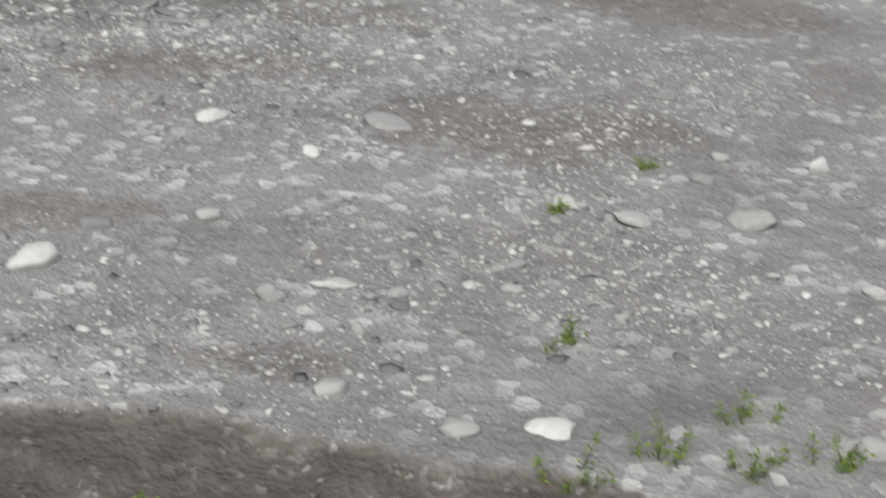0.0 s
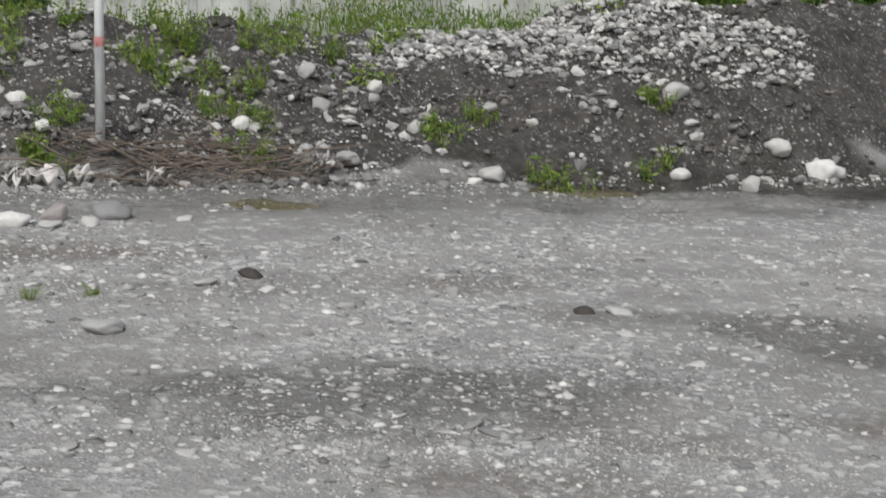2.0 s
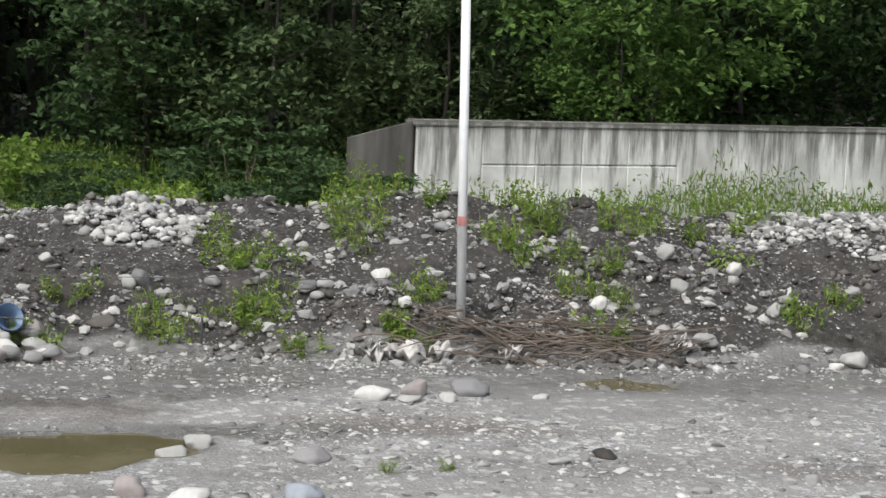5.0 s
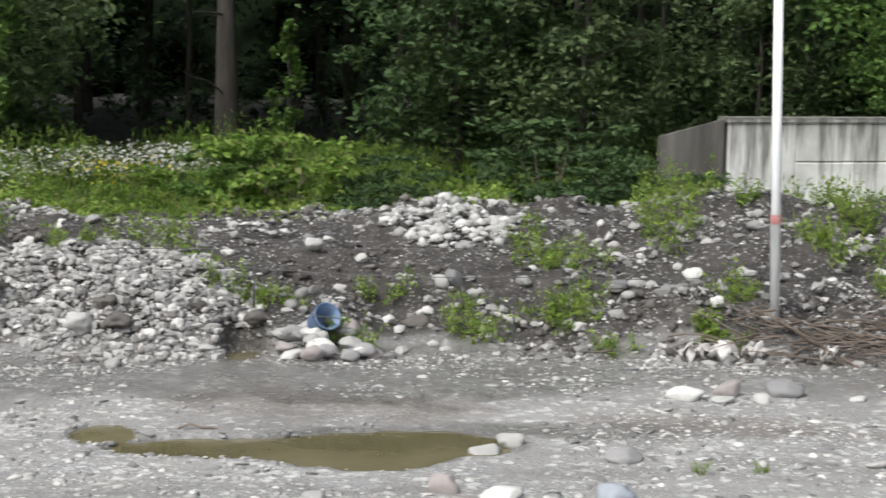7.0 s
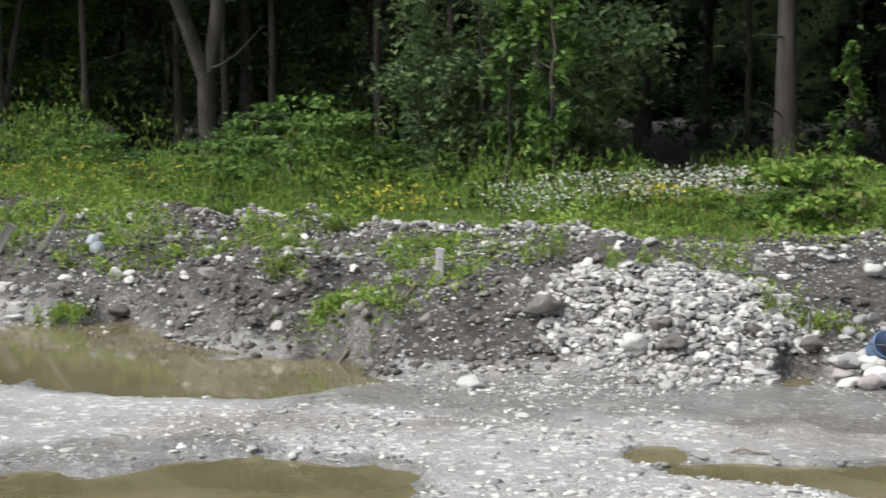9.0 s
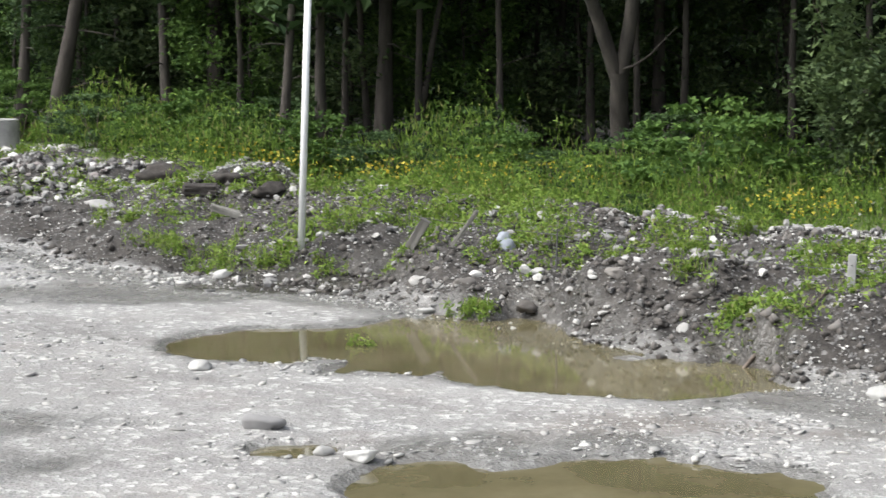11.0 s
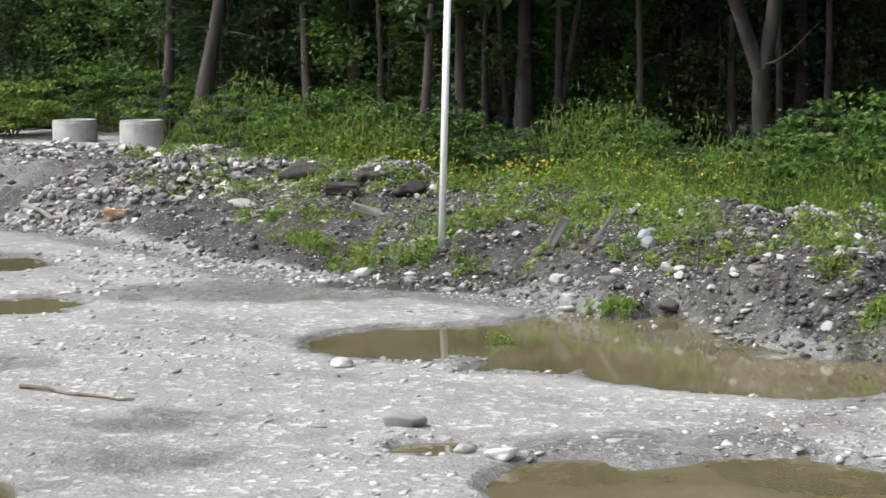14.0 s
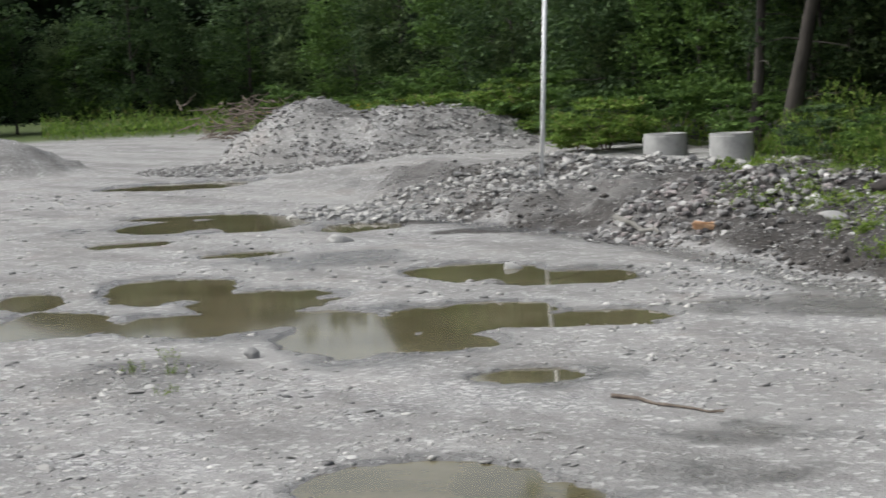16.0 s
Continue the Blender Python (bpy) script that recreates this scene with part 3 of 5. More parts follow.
def build_post(x, y, lean, height=3.3, tape=False):
    post = new("white_post")
    post.location, post.rotation_euler = (x, y, ground_height(x, y) - 0.12), lean
    tagged(post, "tall slim white painted post" + (" with a torn red and white tape" if tape else " standing in the bank"), "post", "white posts along the bank")
    bm = bmesh.new()
    bmesh.ops.create_cone(bm, cap_ends=True, segments=16, radius1=0.041, radius2=0.039, depth=height + 0.12)
    bmesh.ops.translate(bm, verts=bm.verts[:], vec=(0, 0, (height + 0.12) / 2))
    for f in bm.faces:
        f.smooth = len(f.verts) == 4
    part("shaft", bm, PAINT, post)
    bm = bmesh.new()
    bmesh.ops.create_uvsphere(bm, u_segments=14, v_segments=7, radius=0.043)
    bmesh.ops.scale(bm, verts=bm.verts[:], vec=(1, 1, 0.4))
    bmesh.ops.translate(bm, verts=bm.verts[:], vec=(0, 0, height + 0.12))
    part("cap", bm, PAINT, post)
    if tape:
        v, f = tube([(0, 0, 0.92), (0, 0, 0.96), (0, 0, 1.0)], [0.045, 0.047, 0.045], 12)
        part("tape", mesh_from("tape", [tuple(p) for p in v], f, RED), RED, post, "faded red tape wound round")
        ends = mesh_from("tape_end", [(0.04, -0.03, 0.96), (0.15, -0.05, 0.90), (0.16, -0.04, 0.86), (0.05, -0.03, 0.92), (0.10, -0.05, 0.78), (0.07, -0.05, 0.77)], [(0, 1, 2, 3), (3, 2, 4, 5)], LITTER)
        part("tape_end", ends, LITTER, post, "loose white end of the tape")


def leaning(x, y, sideways, height):
    """Tilt that moves the top sideways, to the right as seen from the yard's middle."""
    r = math.hypot(x, y)
    ax, ay = y / r, -x / r
    up = Vector((ax * sideways, ay * sideways, height)).normalized()
    return up.to_track_quat("Z", "Y").to_euler()


build_post(2.79, 15.43, leaning(2.79, 15.43, -0.085, 3.3), tape=True)
build_post(-11.93, 17.65, leaning(-11.93, 17.65, 0.12, 3.3))
build_post(-25.94, 22.61, leaning(-25.94, 22.61, 0.18, 3.3))


def build_wire(points, sag=0.05):
    line = []
    for (a, b) in zip(points[:-1], points[1:]):
        for k in range(12):
            f = k / 12
            p = Vector(a).lerp(Vector(b), f)
            p.z -= sag * 4 * f * (1 - f)
            line.append(p)
    line.append(Vector(points[-1]))
    ob = new("fence_wire", tubes_mesh("fence_wire", [(line, [0.0035] * len(line))], WIRE, 5))
    tagged(ob, "thin slack grey wire strung along the bank", "wire", "wires along the bank")


build_wire([(2.76, 15.43, 0.92), (-4.92, 15.9, 0.72), (-8.4, 17.1, 0.74), (-11.90, 17.65, 0.95)], 0.04)
build_wire([(2.77, 15.45, 0.66), (0.6, 15.45, 0.60), (-1.6, 15.6, 0.62), (-4.92, 15.6, 0.60)], 0.03)


def build_stake(x, y, height, wide):
    stake = new("grey_stake")
    stake.location, stake.rotation_euler = (x, y, ground_height(x, y) - 0.08), (radians(1), radians(2), 0.3)
    tagged(stake, "short pale grey stake driven into dark soil", "stake")
    part("shaft", box_mesh("shaft", (-wide / 2, -wide / 3, 0), (wide / 2, wide / 3, height + 0.08), CONCRETE, 0.008), CONCRETE, stake)
    part("nail", box_mesh("nail", (-0.006, -wide / 3 - 0.02, height - 0.02), (0.006, -wide / 3 + 0.01, height - 0.008), WIRE, 0.002), WIRE, stake)


build_stake(-4.88, 15.74, 0.27, 0.075)


def build_thin_stake(x, y, height):
    z = ground_height(x, y)
    ob = new("thin_stake", tubes_mesh("thin_stake", [([(0, 0, -0.1), (0.01, 0, height)], [0.012, 0.010])], WIRE, 6))
    ob.location = (x, y, z)
    tagged(ob, "thin dull metal stake holding the wire", "stake", "thin stakes along the bank")


for x, y, h in ((-1.6, 15.6, 0.40), (0.6, 15.45, 0.4), (-8.4, 17.1, 0.45), (-3.0, 17.2, 0.3)):
    build_thin_stake(x, y, h)


def build_ring(x, y, wide, high, sink):
    ring = new("concrete_ring")
    ring.location = (x, y, ground_height(x, y) - sink)
    tagged(ring, "light grey precast concrete shaft ring standing on gravel", "concrete ring", "concrete shaft rings")
    n, ro, ri = 48, wide / 2, wide / 2 - 0.085
    profile = [(ro, 0), (ro, high - 0.06), (ro - 0.012, high - 0.05), (ro - 0.012, high - 0.008), (ro - 0.02, high), (ri + 0.02, high), (ri, high - 0.02), (ri, 0)]
    verts = [(r * math.cos(math.tau * k / n), r * math.sin(math.tau * k / n), z) for k in range(n) for r, z in profile]
    m = len(profile)
    faces = [(k * m + i, ((k + 1) % n) * m + i, ((k + 1) % n) * m + i + 1, k * m + i + 1) for k in range(n) for i in range(m - 1)]
    part("shell", mesh_from("shell", verts, faces, CONCRETE, False), CONCRETE, ring)
    for side in (0.6, 3.7):
        v, f = tube([(ro * math.cos(side), ro * math.sin(side), high * 0.6), ((ro + 0.02) * math.cos(side), (ro + 0.02) * math.sin(side), high * 0.6)], [0.03, 0.03], 10)
        part("lifting_socket", mesh_from("lifting_socket", [tuple(p) for p in v], f, DARKRIM), DARKRIM, ring, "dark lifting socket")


build_ring(-30.45, 30.33, 1.0, 0.62, 0.1)
build_ring(-27.37, 29.23, 0.94, 0.66, 0.06)

# ---- woodland: trees, shrubs, herbs ----


def crown_points(n, centre, size, clumps, shell=0.55):
    """Places of leaves in clumps that fill an uneven crown."""
    c = rng.normal(size=(clumps, 3))
    c /= np.linalg.norm(c, axis=1)[:, None]
    c *= rng.uniform(shell, 1.0, (clumps, 1)) ** 0.5
    spread = rng.uniform(0.07, 0.20, clumps)
    pick = rng.integers(0, clumps, n)
    p = c[pick] + rng.normal(size=(n, 3)) * spread[pick][:, None] * np.array([1, 1, 0.42])
    return np.asarray(centre) + p * np.asarray(size)


def limb_line(start, direction, length, radius, bends=5, droop=0.0):
    p, d = Vector(start), Vector(direction).normalized()
    pts, rad = [p.copy()], [radius]
    for i in range(bends):
        d = (d + Vector(rng.normal(0, 0.13, 3)) + Vector((0, 0, -droop))).normalized()
        p = p + d * length / bends
        pts.append(p.copy())
        rad.append(radius * (1 - 0.85 * (i + 1) / bends))
    return pts, rad


def build_tree(name, label, height, radius, crown_low, leaves, leaf, wide, fork=0.0, material=LEAF_DARK, limbs=7, bare=3, category="tree", clumps=38):
    tree = new(name)
    tagged(tree, label, category, "trees of the wood")
    lines = []
    bend = rng.normal(0, 0.06, 2) * height * 0.4
    n = 9
    trunk_top = fork if fork else height * 0.85
    pts = [Vector((bend[0] * (k / n) ** 2 + rng.normal(0, 0.02), bend[1] * (k / n) ** 2 + rng.normal(0, 0.02), -0.2 + (trunk_top + 0.2) * k / n)) for k in range(n + 1)]
    rad = [radius * (1.35 if k == 0 else 1.1 if k == 1 else 1 - (0.22 if fork else 0.75) * k / n) for k in range(n + 1)]
    lines.append((pts, rad))
    if fork:
        for side in (-1, 1):
            lines.append(limb_line(pts[-2], (0.3 * side - 0.05, 0.1 * side, 1), height * 0.7, radius * 0.7, 8))
    part("trunk", tubes_mesh("trunk", lines, BARK, 10), BARK, tree)
    limbs_list = []
    for k in range(limbs):
        z = crown_low + (height * 0.8 - crown_low) * (k + 0.5) / limbs
        a = rng.uniform(0, math.tau)
        base = pts[min(n, max(1, int(z / trunk_top * n)))] if z < trunk_top else pts[-1] + Vector((0, 0, z - trunk_top))
        limbs_list.append(limb_line((base.x, base.y, min(z, base.z + 0.3)), (math.cos(a), math.sin(a), 0.5), wide * 0.9, radius * 0.3, 5))
    for k in range(bare):
        a = rng.uniform(0, math.tau)
        z = rng.uniform(0.9, max(1.2, crown_low))
        base = pts[min(n, max(1, int(z / trunk_top * n)))]
        limbs_list.append(limb_line((base.x, base.y, base.z), (math.cos(a), math.sin(a), 0.25), rng.uniform(0.5, 1.6), radius * 0.14, 4, 0.05))
    for line in limbs_list:
        part("limb", tubes_mesh("limb", [line], BARK, 6), BARK, tree)
    mid = (crown_low + height) / 2
    places = crown_points(leaves, (bend[0], bend[1], mid), (wide, wide, (height - crown_low) / 2), clumps)
    places[:, 2] = np.maximum(places[:, 2], crown_low * 0.85 + 0.05)
    size = rng.uniform(0.6, 1.2, leaves) * leaf
    if crown_low < 2:
        coarse = places[:, 2] > 4.6
        keep = ~coarse | (rng.uniform(0, 1, leaves) < 0.3)
        places, size = places[keep], (size * np.where(coarse, 1.8, 1.0))[keep]
    part("crown", leaves_mesh("crown", places, size, material, 0.0, 0.6), material, tree)
    return tree


def stand(thing, x, y, turned=0.0, size=1.0):
    thing.matrix_basis = pose(x, y, ground_height(x, y), 0, 0, turned) @ Matrix.Diagonal((size, size, size, 1))
    return thing


def again(thing, x, y, turned, size=1.0, lean=(0, 0)):
    first = thing.scale.copy()
    m = pose(x, y, ground_height(x, y), *lean) @ pose(0, 0, 0, 0, 0, turned) @ Matrix.Diagonal((size / first.x, size / first.y, size / first.z, 1))
    return copy_thing(thing, m)


def polar(az, r):
    return -math.sin(radians(az)) * r, math.cos(radians(az)) * r


TALL_LABEL = "tall slender woodland tree with a bare grey trunk"
tall = [build_tree("woodland_tree", TALL_LABEL, h, rr, low, 1200, 0.64, w) for h, rr, low, w in ((14, 0.17, 4.6, 2.9), (12.5, 0.12, 4.2, 2.6), (15.5, 0.20, 5.2, 3.2), (11, 0.09, 3.8, 2.3))]
canopy = build_tree("woodland_tree", "thin-stemmed woodland tree added for its broad shading crown", 12, 0.08, 4.1, 1500, 0.84, 3.6)
stand(canopy, *polar(-55, 40))
fork_tree = build_tree("forked_tree", "forked tree with two thick stems at the wood's edge", 13, 0.20, 4.4, 2600, 0.46, 3.0, fork=2.0)
stand(fork_tree, -13.94, 31.01, -32)
stand(tall[2], -3.62, 30.79, 10, 0.9)
stand(tall[0], -14.89, 34.96, 40, 0.85)
stand(tall[1], -15.31, 36.95, 80, 0.75)
stand(tall[3], -18.91, 37.5, 0, 1.0)
for k, (x, y, size) in enumerate(((-12.39, 35.92, 0.9), (-19.88, 28.8, 0.62), (-19.81, 30.06, 0.7), (-27.82, 31.47, 0.9), (-24.65, 31.5, 0.7), (-29.2, 32.0, 0.8))):
    again(tall[0 if k != 3 else 2], x, y, 47 * k, size, (rng.normal(0, 2), rng.normal(0, 4)))
for k, (x, y, size) in enumerate(((-14.58, 39.39, 0.8), (-20.08, 32.26, 0.6), (-18.84, 31.85, 0.75), (-17.86, 35.79, 0.75), (-17.36, 37.14, 0.85), (-26.23, 35.32, 0.8), (-29.45, 35.34, 0.8), (-25.97, 35.52, 0.8))):
    again(tall[1 if k % 2 else 3], x, y, 71 * k, size + 0.1, (rng.normal(0, 2), rng.normal(0, 5)))
# the added front row, whose unseen crowns shade the wood, and the trees behind
for k in range(34):
    az = -50 + 96 * (k + rng.uniform(0.1, 0.8)) / 34
    r = np.interp(az, AZ, WOOD_EDGE) + rng.uniform(2.0, 5.0)
    r += 5 if 1.5 < az < 11.5 else 0
    again(canopy, *polar(az, r), rng.uniform(0, 360), rng.uniform(0.9, 1.1))
for k in range(58):
    az = -62 + 140 * (k + rng.uniform(0, 0.9)) / 58
    r = np.interp(az, AZ, WOOD_EDGE) + rng.uniform(3.0, 15) * (0.6 if 1.5 < az < 12 else 1) + (8 if 1.5 < az < 12 else 0)
    x, y = polar(az, r)
    again(tall[k % 4], x, y, rng.uniform(0, 360), rng.uniform(0.8, 1.15) * (0.72 if az > 46 else 1.0), rng.normal(0, 3.0, 2))

leafy = [build_tree("young_tree", "young broadleaf tree with dense dark foliage down low", h, rr, low, 7200, lf * 0.90, w, material=mat, limbs=9, bare=0, clumps=85)
         for h, rr, low, lf, w, mat in ((6.5, 0.07, 0.5, 0.20, 1.9, LEAF_DARK), (5.5, 0.06, 0.35, 0.17, 1.7, LEAF_GREY), (4.6, 0.05, 0.3, 0.15, 1.5, LEAF_MID))]
stand(leafy[1], -6.9, 27.4, 0, 1.15)
stand(leafy[0], 0.2, 27.2, 0, 0.8)
stand(leafy[2], *polar(-14.8, 24.95), 0, 0.72)
sapling = build_tree("sapling", "slim ivy-clad sapling before the dark wood", 2.5, 0.035, 0.5, 900, 0.12, 0.26, material=LEAF_MID, limbs=4, bare=0, clumps=24)
stand(sapling, *polar(4.7, 29.5))
again(sapling, *polar(13.6, 26.2), 40, 1.5)
again(sapling, *polar(15.2, 26.6), 200, 1.3)
wall_tree = build_tree("young_tree", "spreading broadleaf tree hanging over the concrete wall", 6.0, 0.09, 1.15, 9000, 0.15, 2.3, material=LEAF_MID, limbs=9, bare=0, clumps=70)
stand(wall_tree, *polar(-15.8, 25.5), 20, 1.0)
for k, (az, r, kind, size) in enumerate(((-2, 27.5, 1, 0.95), (-4.2, 26.5, 1, 0.85), (-6.5, 28.2, 1, 1.0), (-9.5, 27, 1, 0.75), (-12, 27.6, 0, 0.9), (-15.5, 28.5, 0, 0.95), (-18.5, 27.8, 0, 0.85), (-20, 29, 0, 0.9), (-24, 30.5, 0, 1.0), (-28, 31.5, 0, 1.0), (-33, 31, 0, 1.0),
                                         (15.9, 28.0, 1, 0.85), (29.0, 38, 2, 0.9), (32.5, 39, 1, 1.0), (35.5, 40, 2, 1.1), (38.0, 44, 1, 1.1), (42.5, 47, 2, 1.2), (45.5, 53, 1, 1.2), (25.5, 38, 1, 0.9), (40.5, 44, 0, 0.9), (44, 50, 2, 1.2), (47, 56, 0, 1.1), (-38, 33, 0, 1.1), (-44, 36, 0, 1.1))):
    x, y = polar(az, r)
    again(leafy[kind], x, y, 53 * k, size)
for k, az in enumerate((19.5, 23.5, 27.0, 30.2, 33.8, 36.6, 39.5, 21.5)):
    again(leafy[(1, 2)[k % 2]], *polar(az, np.interp(az, AZ, WOOD_EDGE) + 6 + 2 * (k % 3)), 77 * k, 0.85)
for k in range(26):
    az = 45.5 + 32 * (k + rng.uniform(0, 0.9)) / 26
    r = np.interp(az, AZ, WOOD_EDGE) + rng.uniform(-1, 3)
    x, y = polar(az, r)
    again(leafy[(0, 2, 1)[k % 3]], x, y, rng.uniform(0, 360), rng.uniform(1.0, 1.5))


def build_shrub(label, high, wide, leaves, leaf, material, stems=7):
    shrub = new("shrub")
    tagged(shrub, label, "shrub", "shrubs at the wood's edge")
    lines = []
    for k in range(stems):
        a = math.tau * k / stems + rng.uniform(0, 0.6)
        lines.append(limb_line((0.04 * math.cos(a), 0.04 * math.sin(a), -0.05), (math.cos(a) * 0.5, math.sin(a) * 0.5, 1), high * 0.9, 0.016, 5))
    for line in lines:
        part("stem", tubes_mesh("stem", [line], TWIG, 5), TWIG, shrub)
    places = crown_points(leaves, (0, 0, high * 0.52), (wide / 2, wide / 2, high * 0.48), 34, 0.35)
    places[:, 2] = np.maximum(places[:, 2], 0.03)
    part("foliage", leaves_mesh("foliage", places, rng.uniform(0.6, 1.25, leaves) * leaf, material, 0.0, 0.62), material, shrub)
    return shrub


shrubs = [build_shrub("leafy bright green shrub among tall herbs", 1.3, 1.8, 2600, 0.105, LEAF_MID),
          build_shrub("low dense green bush of broad leaves", 0.9, 1.7, 2300, 0.10, HERB),
          build_shrub("dusky green bramble bush at the wood's edge", 1.1, 2.0, 2600, 0.10, LEAF_DARK)]
stand(shrubs[0], *polar(21.5, 27.5), 0, 1.35)
stand(shrubs[1], *polar(4.8, 23.2), 0, 1.3)
stand(shrubs[2], *polar(-3.6, 23.4), 0, 1.25)
for k, (az, r, kind, size) in enumerate(((6.5, 23.8, 0, 0.8), (1.5, 23.5, 2, 0.8), (-1.2, 22.5, 1, 0.7), (9.5, 25, 1, 0.7), (19, 28, 0, 0.8), (24, 30, 0, 0.9), (28, 31, 0, 0.9), (26, 29, 2, 0.8), (31.5, 31, 2, 0.9), (33.5, 32, 0, 1.0), (36, 33, 0, 1.0), (38, 36, 0, 1.1),
                                         (40, 38, 2, 1.1), (42.5, 43, 0, 1.2), (-27.5, 26, 0, 0.8), (-29.5, 27, 1, 0.9), (-31, 26, 2, 1.0), (-34, 27, 0, 1.0), (45, 47, 0, 1.3), (47, 50, 2, 1.3), (49.5, 56, 0, 1.3), (35, 36, 2, 1.2), (29, 34, 2, 1.2), (22.5, 31.5, 2, 1.2), (17, 30, 2, 1.1),
                                         (-5.9, 21.6, 2, 0.95), (-4.4, 21.9, 2, 0.8), (-7.4, 20.7, 2, 0.7))):
    again(shrubs[kind], *polar(az, r), 61 * k, size)

for k in range(46):
    az = -34 + 84 * (k + rng.uniform(0.05, 0.95)) / 46
    low, far = np.interp(az, AZ, CREST), np.interp(az, AZ, WOOD_EDGE)
    if -27 < az < -7 or az > 39:
        low = far - 3
    r = rng.uniform(low + 1.2, far - 0.5)
    again(shrubs[(1, 0, 1, 2)[k % 4]], *polar(az, r), rng.uniform(0, 360), rng.uniform(0.28, 0.7))


for k in range(34):
    az = 46.5 + 10.5 * (k + rng.uniform(0, 0.9)) / 34
    again(shrubs[1 if k % 4 else 0], *polar(az, np.interp(az, AZ, WOOD_EDGE) - rng.uniform(4, 13)), rng.uniform(0, 360), rng.uniform(0.9, 1.6))


def scatter_polar(n, az0, az1, near, far):
    """Random places between two distances, given as functions of the bearing."""
    az = rng.uniform(az0, az1, n)
    a, b = near(az), far(az)
    r = np.sqrt(rng.uniform(0, 1, n) * (b * b - a * a) + a * a)
    return az, r, -np.sin(np.radians(az)) * r, np.cos(np.radians(az)) * r


def build_herbs():
    n = 150000
    az, r, x, y = scatter_polar(n, -36, 64, lambda a: np.interp(a, AZ, CREST) - 0.1, lambda a: np.interp(a, AZ, WOOD_EDGE) + 1)
    grass = land(x, y)[3]
    clump = soft_noise(x, y, 1.3, 21) * 0.6 + soft_noise(x, y, 0.4, 22) * 0.4
    keep = (grass > 0.3) & (clump > 0.25 + 0.2 * (grass < 0.6))
    x, y, clump, r, az = x[keep], y[keep], clump[keep], r[keep], az[keep]
    high = (0.34 + 1.7 * np.clip(clump - 0.25, 0, 1) ** 1.2) * np.interp(az, [-6, 0, 12, 18], [0.7, 0.7, 0.75, 1.0]) * np.clip((r - np.interp(az, AZ, CREST)) / 2.0, 0.6, 1)
    high = high * (0.35 + 1.3 * soft_noise(x, y, 3.2, 23))
    z = land(x, y)[0] + rng.uniform(0, 1, len(x)) ** 0.7 * high
    size = rng.uniform(0.05, 0.13, len(x)) * np.clip(r / 28, 0.8, 2.2)
    ob = new("herb_growth", leaves_mesh("herb_growth", np.stack([x, y, z], 1), size, HERB, 0.6, 0.42))
    tagged(ob, "tall green herbs and grasses below the wood", "herbs", kind="stuff")
    for label, name, mat, spots, count in (
            ("yellow flower heads among the herbs", "yellow_flowers", YELLOW, [(27, 28, 2.2), (29, 29.5, 1.8), (18.6, 23.2, 0.8), (10.5, 25, 0.9), (35.5, 31, 1.5), (31.5, 29, 1.2), (52, 68, 5.0), (55, 74, 6.0), (49, 58, 4.0), (54, 70, 5.0), (-30, 27, 2)], 1300),
            ("white flower heads among the herbs", "white_flowers", WHITE, [(11.0, 26.0, 1.2), (12.6, 25.6, 1.2), (9.5, 26.2, 1.2), (14.2, 24, 0.9), (8.3, 26.4, 1.0)], 1500)):
        p = []
        for k in range(count):
            a, d, w = spots[k % len(spots)]
            px, py = polar(a, d)
            px, py = px + rng.normal(0, w * 0.45), py + rng.normal(0, w * 0.25)
            p.append((px, py, ground_height(px, py) + rng.uniform(0.35, 0.72) * (1.4 if d > 60 else 1)))
        p = np.array(p)
        s = rng.uniform(0.035, 0.07, count) * np.clip(np.hypot(p[:, 0], p[:, 1]) / 25, 1, 3.5)
        tagged(new(name, leaves_mesh(name, p, s, mat, 0.0, 0.9)), label, "flowers", kind="stuff")


build_herbs()


